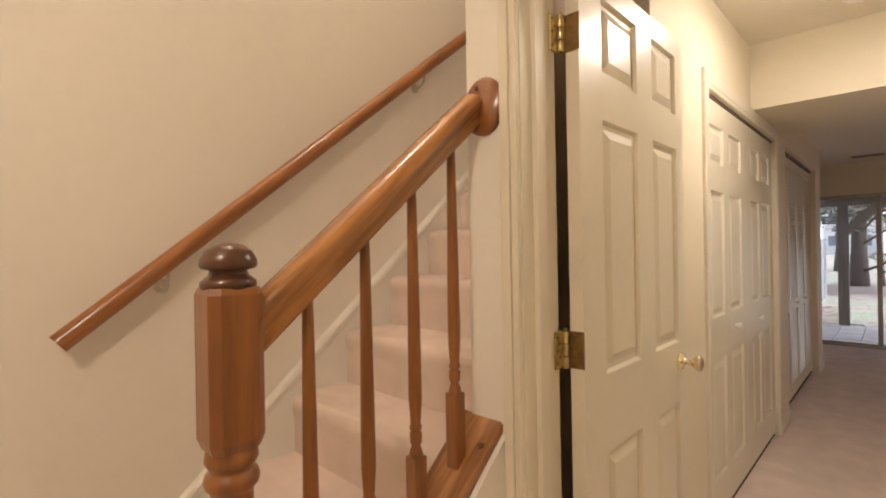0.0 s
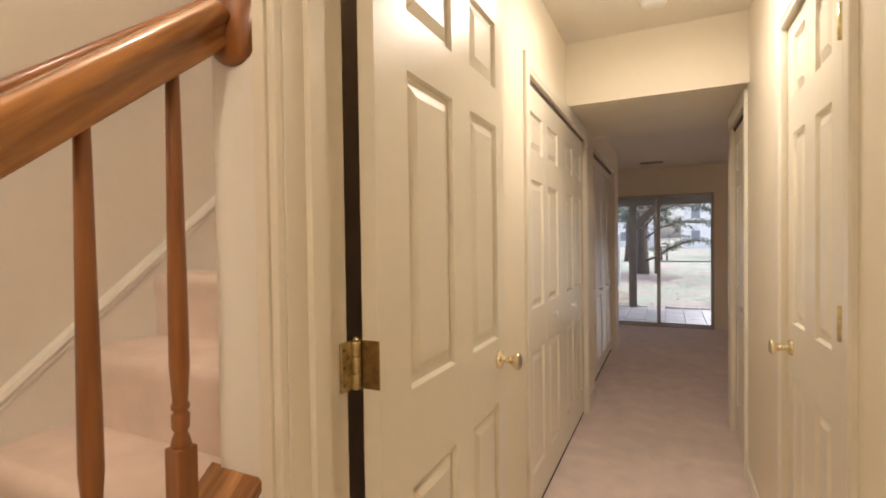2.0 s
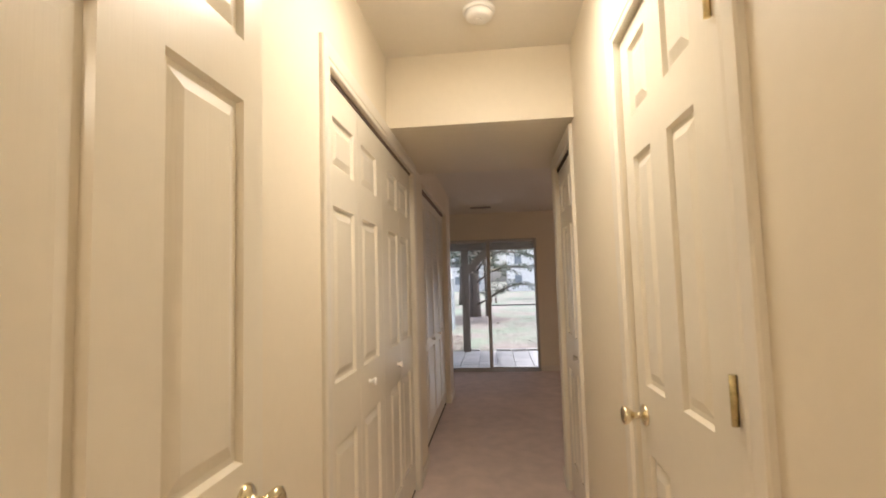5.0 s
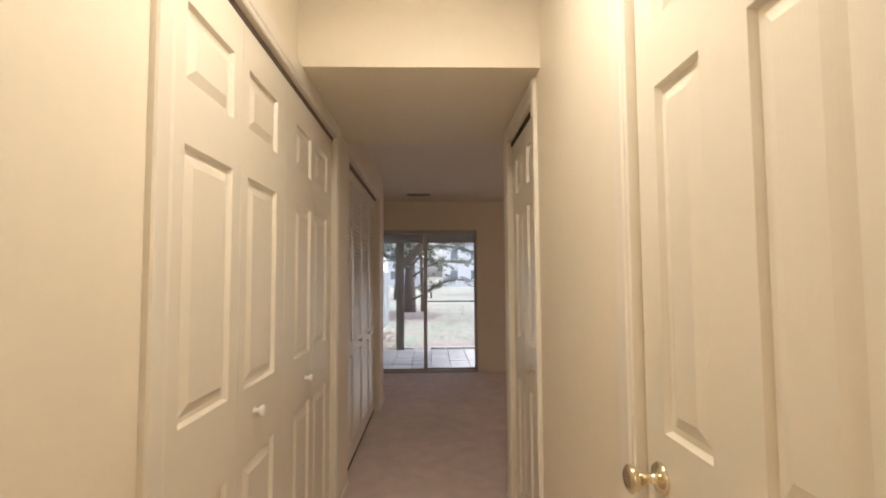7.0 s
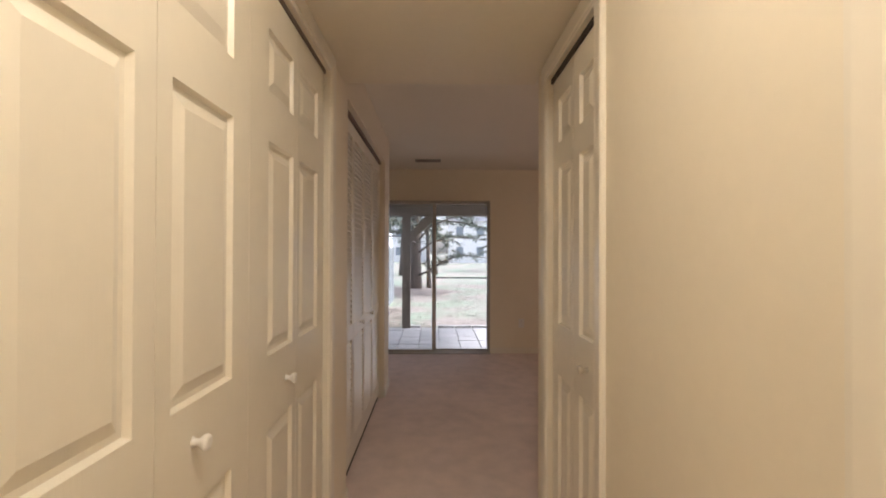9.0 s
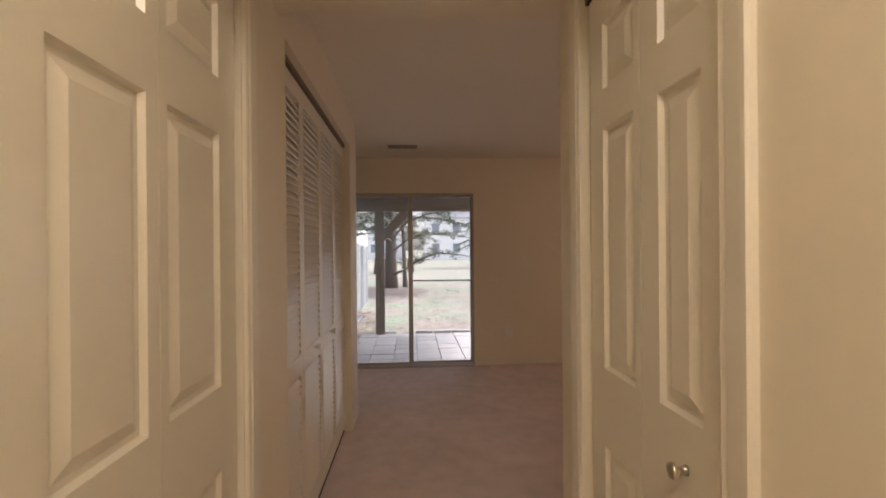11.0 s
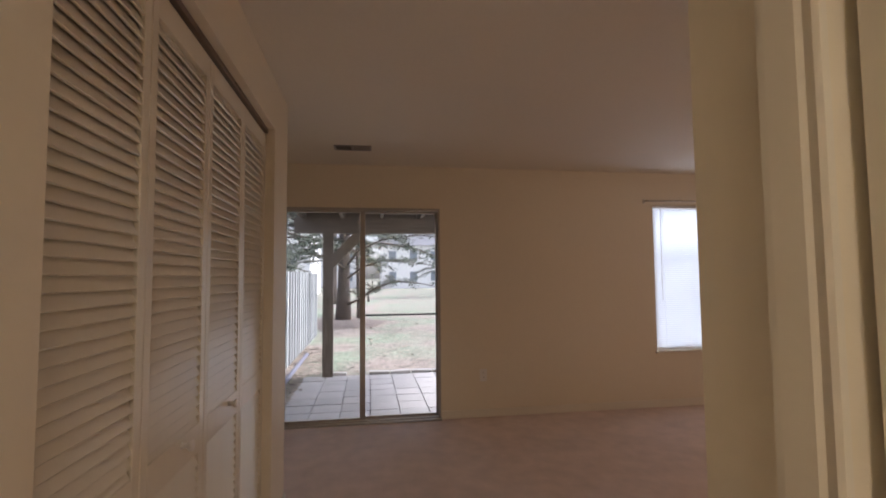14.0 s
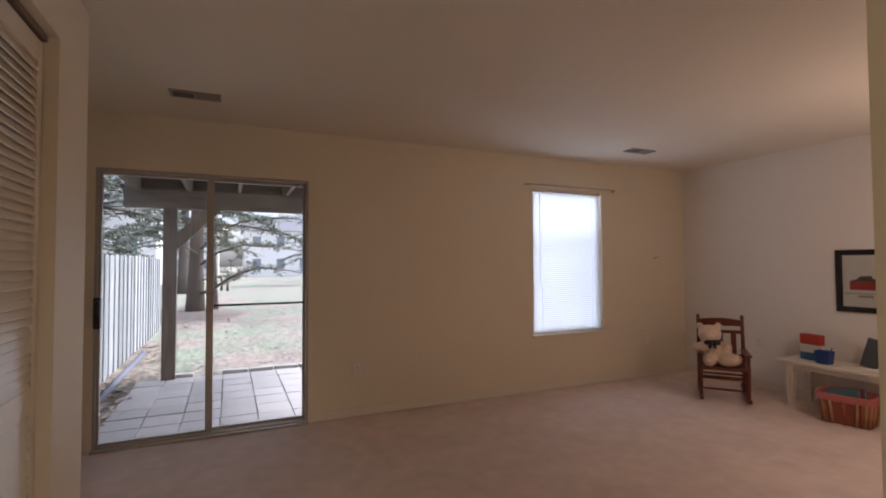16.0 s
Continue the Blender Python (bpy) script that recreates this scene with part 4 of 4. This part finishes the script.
WEAVE2 = mat("tan_wicker", (0.42, 0.26, 0.12), 0.7, 0, 90, 0.25, 0.6, 220)
LINER = mat("pink_cloth", (0.52, 0.17, 0.15), 0.9, 0, 60, 0.12, 0.6, 150)
bk = thing("wicker_basket", pose(6.52, -3.83, 0.003, 0, 0, 12), "red woven basket with a pink cloth rim holding books", "basket")


def band(h0, h1, grow0, grow1, w, d, thick):
    bm = bmesh.new()
    loops = []
    for g, z in ((grow0, h0), (grow1, h1), (grow1 - thick, h1), (grow0 - thick, h0)):
        ring = []
        for k in range(24):
            a = 2 * math.pi * k / 24
            c, s = math.cos(a), math.sin(a)
            ring.append(bm.verts.new(((w + g) * math.copysign(abs(c) ** 0.45, c), (d + g) * math.copysign(abs(s) ** 0.45, s), z)))
        loops.append(ring)
    for p, q in zip(loops, loops[1:] + loops[:1]):
        for k in range(24):
            bm.faces.new((p[k], p[(k + 1) % 24], q[(k + 1) % 24], q[k]))
    return bm


for i in range(8):
    part("woven_band", band(0.004 + 0.024 * i, 0.004 + 0.024 * i + 0.021, 0.003 * i, 0.003 * i + 0.003, 0.150, 0.118, 0.008), WEAVE, bk)
part("basket_floor", boxes((-0.15, 0.15, -0.11, 0.11, 0.0, 0.012)), WEAVE, bk)
for k in range(32):
    a = 2 * math.pi * k / 32
    c, s = math.cos(a), math.sin(a)
    x, y = 0.153 * math.copysign(abs(c) ** 0.45, c), 0.121 * math.copysign(abs(s) ** 0.45, s)
    part("stake", tube(bmesh.new(), [(x, y, 0.002), (x * 1.15, y * 1.2, 0.185)], [0.011, 0.011], 6), WEAVE2 if k % 2 else WEAVE, bk)
part("cloth_rim", band(0.175, 0.228, 0.034, 0.040, 0.150, 0.118, 0.022), LINER, bk, "pink cloth rim")
for i, (w, colour, name) in enumerate(((0.024, (0.07, 0.16, 0.20), "teal"), (0.016, (0.30, 0.03, 0.05), "crimson"), (0.02, (0.10, 0.20, 0.24), "blue-grey"))):
    b_ = thing("book", pose(6.52, -3.86 + 0.03 * i, 0.08, 12 - 6 * i, 8, 10), f"{name} children's book standing in the basket", "book", "books in the basket")
    part("cover", boxes((-0.105, 0.105, -w / 2, -w / 2 + 0.002, 0, 0.18), (-0.105, 0.105, w / 2 - 0.002, w / 2, 0, 0.18), (0.103, 0.105, -w / 2, w / 2, 0, 0.18)), mat("cover_" + name, colour, 0.4), b_)
    part("pages", boxes((-0.102, 0.102, -w / 2 + 0.003, w / 2 - 0.003, 0.002, 0.176)), mat("paper_" + name, (0.7, 0.66, 0.58), 0.8), b_)
cord = solid("power_cord", tube(bmesh.new(), [(6.30, -4.2, 0.006), (6.22, -4.05, 0.006), (6.28, -3.88, 0.006), (6.16, -3.72, 0.006), (5.9, -3.7, 0.006)], [0.004] * 5), BLACK, "thin black cord lying on the carpet", "cord")

# ---- framed print ----
pf = thing("framed_print", pose(6.785, RY + 0.002, 0.0, 0, 0, 180), "black framed print of a red barn on the end wall", "picture")
PFB = mat("black_frame_paint", (0.012, 0.009, 0.009), 0.35)
part("frame", boxes((0, 0.60, -0.025, 0, 1.315, 1.362), (0, 0.60, -0.025, 0, 0.828, 0.875), (0, 0.047, -0.025, 0, 0.875, 1.315), (0.553, 0.60, -0.025, 0, 0.875, 1.315), bevel=0.004), PFB, pf)
pr = part("print", boxes((0.047, 0.553, -0.010, -0.004, 0.875, 1.315)), mat("print_paper", (0.80, 0.77, 0.73), 0.5, 0, 14, 0.08), pf, "pale paper print")
part("barn_wall", boxes((0.10, 0.42, -0.0115, -0.0098, 1.02, 1.09)), mat("barn_red", (0.40, 0.04, 0.035), 0.6), pr)
rf = bmesh.new()
pts = [(0.08, 1.09), (0.44, 1.09), (0.36, 1.112), (0.26, 1.115), (0.25, 1.14), (0.17, 1.135), (0.155, 1.112)]
q0 = [rf.verts.new((x, -0.0118, z)) for x, z in pts]
q1 = [rf.verts.new((x, -0.0098, z)) for x, z in pts]
rf.faces.new(q0)
for k in range(len(pts)):
    rf.faces.new((q0[k], q0[(k + 1) % len(pts)], q1[(k + 1) % len(pts)], q1[k]))
part("barn_roof", rf, mat("barn_roof_grey", (0.12, 0.10, 0.09), 0.6), pr)
part("ground_line", boxes((0.06, 0.54, -0.0112, -0.0098, 0.985, 0.992), (0.16, 0.26, -0.0112, -0.0098, 0.955, 0.975)), mat("pencil_grey", (0.35, 0.32, 0.28), 0.7), pr)
pg = part("pane", boxes((0.047, 0.553, -0.0165, -0.0145, 0.875, 1.315)), GLASS, pf)
pg.visible_shadow = False

# ---- outside ----
def lawn_material():
    m = bpy.data.materials.new("winter_lawn")
    m.use_nodes = True
    n, l = m.node_tree.nodes, m.node_tree.links
    b = n["Principled BSDF"]
    tc = n.new("ShaderNodeTexCoord")
    big, small = n.new("ShaderNodeTexNoise"), n.new("ShaderNodeTexNoise")
    big.inputs["Scale"].default_value, big.inputs["Detail"].default_value = 0.55, 6
    small.inputs["Scale"].default_value, small.inputs["Detail"].default_value = 14, 6
    r1, r2 = n.new("ShaderNodeValToRGB"), n.new("ShaderNodeValToRGB")
    r1.color_ramp.elements[0].position, r1.color_ramp.elements[1].position = 0.42, 0.58
    r1.color_ramp.elements[0].color, r1.color_ramp.elements[1].color = (0.37, 0.315, 0.275, 1), (0.28, 0.335, 0.245, 1)
    r2.color_ramp.elements[0].position, r2.color_ramp.elements[1].position = 0.35, 0.75
    r2.color_ramp.elements[0].color, r2.color_ramp.elements[1].color = (0.42, 0.42, 0.42, 1), (1.45, 1.42, 1.38, 1)
    mix = n.new("ShaderNodeMix")
    mix.data_type, mix.blend_type = "RGBA", "MULTIPLY"
    mix.inputs["Factor"].default_value = 1.0
    for k in (big, small):
        l.new(tc.outputs["Object"], k.inputs["Vector"])
    l.new(big.outputs["Fac"], r1.inputs["Fac"])
    l.new(small.outputs["Fac"], r2.inputs["Fac"])
    l.new(r1.outputs["Color"], mix.inputs["A"])
    l.new(r2.outputs["Color"], mix.inputs["B"])
    l.new(mix.outputs["Result"], b.inputs["Base Color"])
    b.inputs["Roughness"].default_value = 0.95
    bp = n.new("ShaderNodeBump")
    bp.inputs["Strength"].default_value, bp.inputs["Distance"].default_value = 0.8, 0.03
    l.new(small.outputs["Fac"], bp.inputs["Height"])
    l.new(bp.outputs["Normal"], b.inputs["Normal"])
    return m


GZ = -0.115
structure("ground", boxes((RX + 0.12, 600, -400, 400, -0.5, GZ)), lawn_material(), "patchy winter lawn strewn with leaves", "ground")
rng = random.Random(4)

# fallen leaves
lv_bm = bmesh.new()
for k in range(10500):
    x, y = 8.8 + 16 * rng.random() ** 1.2, rng.uniform(-3.5, 1.9)
    if k >= 7000:   # a drift along the foot of the fence
        x, y = rng.uniform(8.8, 14.0), 1.93 - 0.55 * rng.random() ** 1.6
    if x < 11.1 and y < 1.56 and k % 90:
        continue
    s, a = rng.uniform(0.018, 0.05), rng.uniform(0, 6.28)
    tilt = rng.uniform(-0.35, 0.35)
    z = GZ + (0.04 if x < 11.1 and y < 1.61 else 0.012)
    pts = [(s, 0), (0.2 * s, 0.45 * s), (-s, 0.1 * s), (0.1 * s, -0.5 * s)]
    lv_bm.faces.new([lv_bm.verts.new((x + p * math.cos(a) - q * math.sin(a), y + p * math.sin(a) + q * math.cos(a), z + tilt * q + 0.006 * rng.random())) for p, q in pts])
DEADLEAF = mat("dead_leaf", (0.31, 0.26, 0.21), 0.8, 0, 9, 0.9)
solid("fallen_leaves", lv_bm, DEADLEAF, "pale brown fallen leaves scattered over the lawn", "leaves", "stuff")

# deck overhead, on its post and beam
TIMBER = wood("weathered_timber", (0.21, 0.175, 0.14), (0.09, 0.072, 0.056), 2, 0.8, 0.0)
TIMBER_Y = wood("weathered_timber_beam", (0.21, 0.175, 0.145), (0.095, 0.075, 0.06), 1, 0.8, 0.0)
TIMBER_X = wood("weathered_timber_joist", (0.21, 0.175, 0.145), (0.095, 0.075, 0.06), 0, 0.8, 0.0)
deck = thing("deck", pose(0, 0, 0), "weathered timber deck overhead on a post and beam", "deck")
part("beam", boxes((10.81, 10.93, -1.5, 1.72, 1.935, 2.15), bevel=0.004), TIMBER_Y, deck)
part("rim_board", boxes((11.18, 11.22, -1.5, 1.75, 2.15, 2.335), bevel=0.003), TIMBER_Y, deck)
for k in range(6):
    y = 1.62 - 0.56 * k
    part("joist", boxes((RX + 0.13, 11.18, y - 0.02, y + 0.02, 2.152, 2.335), bevel=0.003), TIMBER_X, deck)
board = finish("deck_board", boxes((-0.068, 0.068, -1.63, 1.63, -0.016, 0.016)), TIMBER_Y)
for k in range(20):
    piece("deck_board", board, deck, pose(RX + 0.21 + 0.145 * k, 0.12, 2.354))
for y in (1.235, -1.3):
    part("post", boxes((10.825, 10.915, y - 0.055, y + 0.092, GZ - 0.05, 1.965), bevel=0.004), TIMBER, deck)
br = sweep(bmesh.new(), [(-0.03, -0.072), (0.03, -0.072), (0.03, 0.072), (-0.03, 0.072)], (10.86, 1.22, 1.50), (10.86, 0.72, 2.02))
part("brace", br, TIMBER, deck)

# plank fence
FENCE = shade_by_piece(wood("silvered_fence_wood", (0.42, 0.435, 0.43), (0.24, 0.265, 0.27), 2, 0.85, 0.0), 0.62, 1.15)
fence = thing("fence", pose(0, 0, 0), "tall silvery plank fence beside the lawn", "fence")
pk = [finish("plank", boxes((-0.066, 0.066, -0.010, 0.010, GZ - 0.02, h), bevel=0.002), FENCE) for h in (1.39, 1.405, 1.42)]
for k in range(54):
    x = 8.7 + 0.141 * k
    piece("plank", rng.choice(pk), fence, pose(x, 1.96 + (0.014 if k % 2 else 0.0) + rng.uniform(-0.003, 0.003), 0, 0, rng.uniform(-0.5, 0.5), 0))
for z in (0.25, 1.15):
    part("fence_rail", boxes((8.6, 16.3, 1.988, 2.03, z, z + 0.09)), TIMBER_X, fence)
for k in range(4):
    part("fence_post", boxes((8.7 + 2.45 * k, 8.79 + 2.45 * k, 2.03, 2.12, GZ - 0.05, 1.42)), TIMBER, fence)
solid("drain_pipe", lathe(bmesh.new(), [(0.034, 0), (0.034, 3.4)], 14, m=Matrix.Translation((9.6, 1.80, GZ + 0.022)) @ Matrix.Rotation(radians(90), 4, "Y")), mat("grey_blue_plastic", (0.15, 0.155, 0.20), 0.6), "grey-blue corrugated drain pipe along the fence", "pipe")

# trees
BARK = mat("grey_brown_bark", (0.125, 0.102, 0.088), 0.95, 0, 14, 0.4, 1.0, 26)
NEEDLE = mat("dark_conifer_needles", (0.085, 0.105, 0.072), 0.8, 0, 5, 0.5)


def conifer(x, y, radius, height, first, seed, boughs, label, reach=3.2):
    """A cedar: a tapered trunk, long drooping limbs, and many short sprays along them."""
    r = random.Random(seed)
    t = thing("tree", pose(x, y, GZ), label, "tree")
    pts, rad = [], []
    for k in range(9):
        f = k / 8
        pts.append((0.12 * math.sin(3 * f + seed), 0.10 * math.sin(2 * f + 2 * seed), -0.1 + height * f))
        rad.append(radius * (1.25 if k == 0 else 1 - 0.8 * f))
    trunk = tube(bmesh.new(), pts, rad, 12)
    part("trunk", trunk, BARK, t)
    crown, limbs = bmesh.new(), bmesh.new()
    for i in range(boughs):
        z = first + (height - first) * (i / boughs) ** 1.2
        a = i * 2.4 + r.uniform(-0.4, 0.4)
        long = reach * (1.05 - 0.7 * (z - first) / (height - first)) * r.uniform(0.7, 1.15)
        line = []
        for k in range(6):
            f = k / 5
            line.append(Vector((math.cos(a) * long * f + r.uniform(-0.06, 0.06), math.sin(a) * long * f + r.uniform(-0.06, 0.06), z - 0.28 * long * f * f + 0.12 * long * f)))
        tube(limbs, line, [0.055 * (1 - 0.85 * k / 5) for k in range(6)], 6)
        for k in range(int(20 * long)):
            f = r.uniform(0.2, 1.0)
            j = min(int(f * 5), 4)
            p = line[j].lerp(line[j + 1], f * 5 - j)
            b = a + r.choice((-1, 1)) * r.uniform(0.3, 1.3)
            ln = r.uniform(0.18, 0.5) * (1.2 - 0.6 * f)
            e = p + Vector((math.cos(b) * ln, math.sin(b) * ln, r.uniform(-0.22, 0.08)))
            if k % 4 == 0:
                tube(limbs, [p, e], [0.008, 0.003], 4)
            for s in range(5):
                c = p.lerp(e, (s + r.random()) / 5)
                w = r.uniform(0.03, 0.07)
                d = Vector((r.uniform(-1, 1), r.uniform(-1, 1), r.uniform(-0.7, 0.3))).normalized() * r.uniform(0.07, 0.16)
                n = d.orthogonal().normalized() * w * 0.5
                crown.faces.new([crown.verts.new(q) for q in (c - n * 0.4, c + d * 0.5 - n, c + d, c + d * 0.5 + n)])
    part("limbs", limbs, BARK, t)
    part("crown", crown, NEEDLE, t)
    return t


conifer(19.8, 1.42, 0.225, 10.0, 2.3, 1, 36, "tall dark cedar with drooping limbs on the lawn", 3.6)
conifer(20.3, 1.02, 0.085, 6.5, 2.6, 3, 14, "slim leaning cedar stem beside the larger trunk", 1.8)
conifer(31.0, 2.75, 0.27, 10.0, 2.2, 5, 32, "second cedar trunk standing behind the first", 3.4)
conifer(38.0, -5.5, 0.25, 9.0, 1.8, 8, 34, "distant cedar at the edge of the lawn", 3.4)
conifer(40.0, 9.0, 0.25, 10.0, 1.5, 11, 30, "distant cedar behind the fence", 3.6)
conifer(46.0, -9.0, 0.25, 9.0, 1.2, 14, 30, "distant cedar before pale houses", 3.4)
conifer(15.2, 3.9, 0.17, 8.0, 1.7, 17, 40, "cedar rising behind the plank fence", 2.6)


def low_branch(line, thick, seed, label, twigs=30):
    """A long limb that leaves the trunk low down: side twigs with flat sprays of needles along it."""
    r = random.Random(seed)
    t = thing("low_branch", pose(0, 0, 0), label, "branch", "low cedar branches")
    pts = [Vector(p) for p in line]
    n = len(pts)
    wood_bm, sprays = bmesh.new(), bmesh.new()
    tube(wood_bm, pts, [thick * (1 - 0.88 * k / (n - 1)) for k in range(n)], 7)
    for i in range(twigs):
        f = r.uniform(0.22, 1.0) * (n - 1) * 0.999
        j = int(f)
        p = pts[j].lerp(pts[j + 1], f - j)
        along = (pts[j + 1] - pts[j]).normalized()
        side = Vector((-along.y, along.x, 0)).normalized() * r.choice((-1, 1))
        ln = r.uniform(0.35, 0.95) * (1.15 - 0.5 * f / (n - 1))
        e = p + (along * r.uniform(0.2, 0.8) + side * r.uniform(0.4, 1.0)).normalized() * ln + Vector((0, 0, r.uniform(-0.10, 0.26)))
        m = p.lerp(e, 0.5) + Vector((0, 0, r.uniform(-0.02, 0.09)))
        tube(wood_bm, [p, m, e], [0.010, 0.007, 0.003], 5)
        for k in range(int(46 * ln)):
            g = r.uniform(0.15, 1.05)
            c = p.lerp(m, g * 2) if g < 0.5 else m.lerp(e, g * 2 - 1)
            c = c + Vector((r.gauss(0, 0.05), r.gauss(0, 0.05), r.gauss(0, 0.022)))
            d = Vector((r.uniform(-1, 1), r.uniform(-1, 1), r.uniform(-0.45, 0.30))).normalized() * r.uniform(0.06, 0.14)
            w = d.orthogonal().normalized() * r.uniform(0.009, 0.020)
            sprays.faces.new([sprays.verts.new(q) for q in (c - w * 0.4, c + d * 0.5 - w, c + d, c + d * 0.5 + w)])
    part("limb", wood_bm, BARK, t)
    part("sprays", sprays, NEEDLE, t)


low_branch([(19.75, 1.35, 0.45), (19.2, 1.0, 0.62), (18.6, 0.55, 0.95), (18.0, -0.1, 1.20), (17.3, -0.8, 1.12), (16.7, -1.6, 0.92)], 0.05, 21, "long low bare cedar branch reaching over the lawn")
low_branch([(19.75, 1.35, 1.30), (19.0, 0.9, 1.62), (18.2, 0.3, 1.80), (17.5, -0.6, 1.72), (16.9, -1.5, 1.55)], 0.04, 22, "cedar branch with dark flat sprays of needles")
low_branch([(19.75, 1.35, 1.75), (18.9, 1.0, 2.15), (18.0, 0.3, 2.42), (17.2, -0.6, 2.48), (16.5, -1.7, 2.35)], 0.04, 23, "cedar branch with dark flat sprays of needles")
low_branch([(19.75, 1.45, 1.60), (19.0, 2.0, 1.95), (18.0, 2.5, 2.05), (17.0, 2.7, 1.90)], 0.035, 24, "cedar branch hanging towards the plank fence")
low_branch([(15.2, 3.85, 2.8), (14.6, 3.3, 3.05), (13.9, 2.75, 3.05), (13.2, 2.4, 2.9), (12.6, 2.1, 2.65)], 0.035, 26, "cedar branch drooping over the plank fence", 60)
low_branch([(15.2, 3.85, 2.5), (14.5, 3.2, 2.75), (13.7, 2.6, 2.7), (13.0, 2.25, 2.55), (12.4, 2.0, 2.35)], 0.035, 27, "cedar branch drooping over the plank fence", 60)
low_branch([(15.2, 3.85, 2.2), (14.6, 3.3, 2.4), (13.9, 2.7, 2.35), (13.3, 2.3, 2.15), (12.8, 2.1, 1.95)], 0.035, 25, "cedar branch drooping over the plank fence", 16)

# bed of bark mulch round the trunks
mb = bmesh.new()
rm = random.Random(31)
rim = []
for k in range(40):
    a = 2 * math.pi * k / 40
    q = 1.0 + 0.16 * math.sin(3 * a + 1) + 0.10 * math.sin(7 * a) + rm.uniform(-0.06, 0.06)
    rim.append((math.cos(a) * q, math.sin(a) * q))
loops = [[mb.verts.new((19.6 + 2.6 * f * x, 1.5 + 1.15 * f * y, z + rm.uniform(0, 0.008))) for x, y in rim] for f, z in ((1.0, GZ + 0.004), (0.85, GZ + 0.03), (0.45, GZ + 0.06))]
for p, q in zip(loops, loops[1:]):
    for k in range(40):
        mb.faces.new((p[k], p[(k + 1) % 40], q[(k + 1) % 40], q[k]))
mb.faces.new(loops[-1])
structure("mulch_bed", mb, mat("bark_mulch", (0.20, 0.165, 0.14), 0.95, 0, 12, 0.35, 1.0, 40), "brown bark mulch spread round the cedar trunks", "ground")
solid("saplings", tube(tube(bmesh.new(), [(33, 1.0, GZ), (33.05, 1.0, 0.5), (33.0, 1.1, 0.75)], [0.07, 0.06, 0.03], 7), [(32.5, 0.7, GZ), (32.5, 0.7, 0.45)], [0.07, 0.04], 7), BARK, "two short grey stumps on the far lawn", "stump")

# townhouses beyond
SIDING = mat("pale_siding", (0.84, 0.83, 0.81), 0.7, 0, 3, 0.05)
ROOFM = mat("grey_shingle", (0.20, 0.20, 0.21), 0.9, 0, 8, 0.2)
# pane colour lightened to paint in the sky's reflection
PANE = mat("sky_tone_pane", (0.26, 0.29, 0.32), 0.15)


def townhouse(x, y, w, d, h, label, storeys=(0.9, 3.6), trim=None):
    t = thing("townhouse", pose(x, y, GZ), label, "house", "townhouses")
    part("wall", boxes((0, d, -w / 2, w / 2, 0, h)), SIDING, t)
    rf_ = bmesh.new()
    pts_ = [(-0.4, h), (d / 2, h + 2.2), (d + 0.4, h)]
    p0 = [rf_.verts.new((a, -w / 2 - 0.3, b)) for a, b in pts_]
    p1 = [rf_.verts.new((a, w / 2 + 0.3, b)) for a, b in pts_]
    for k in range(3):
        rf_.faces.new((p0[k], p0[(k + 1) % 3], p1[(k + 1) % 3], p1[k]))
    rf_.faces.new(p0)
    rf_.faces.new(p1)
    part("roof", rf_, ROOFM, t)
    n = int(w / 2.6)
    for i in range(n):
        for z in storeys:
            cy = -w / 2 + (i + 0.5) * w / n
            wn_ = part("window", boxes((-0.05, 0.02, cy - 0.55, cy + 0.55, z, z + 1.35)), trim or WFRAME, t)
            part("pane", boxes((-0.07, -0.052, cy - 0.47, cy + 0.47, z + 0.08, z + 1.27)), PANE, wn_)
    return t


townhouse(66, -12, 22, 9, 5.6, "pale two-storey townhouse across the lawn")
townhouse(72, 12, 20, 9, 5.8, "pale two-storey townhouse behind the trees")
townhouse(42, 10.2, 10, 8, 5.2, "pale townhouse rising over the plank fence", (2.05,), mat("green_window_trim", (0.10, 0.17, 0.16), 0.5))

# ---- pavers, last ----
PAVER = shade_by_piece(mat("concrete_paver", (0.46, 0.445, 0.43), 0.85, 0, 30, 0.12, 0.4, 160), 0.88, 1.08)
patio = structure("patio", boxes((RX + 0.12, 10.98, -3.4, 1.60, -0.2, GZ + 0.008)), mat("paver_joint", (0.22, 0.21, 0.19), 0.95), "patio of square concrete pavers", "patio")
pv = finish("paver", boxes((-0.148, 0.148, -0.148, 0.148, 0, 0.022), bevel=0.004), PAVER)
for i in range(8):
    for j in range(16):
        piece("paver", pv, patio, pose(8.60 + 0.305 * i + rng.uniform(-0.003, 0.003), 1.43 - 0.305 * j + rng.uniform(-0.003, 0.003), GZ + 0.006 + rng.uniform(0, 0.005), rng.uniform(-0.4, 0.4), rng.uniform(-0.4, 0.4), rng.uniform(-0.6, 0.6)))
eb = finish("edging_stone", boxes((-0.05, 0.05, -0.145, 0.145, -0.03, 0.045), bevel=0.006), PAVER)
for j in range(14):
    if j != 1:
        piece("edging_stone", eb, patio, pose(11.05, 1.15 - 0.31 * j, GZ + 0.005, rng.uniform(-2, 2), rng.uniform(-3, 3), rng.uniform(-2, 2)))
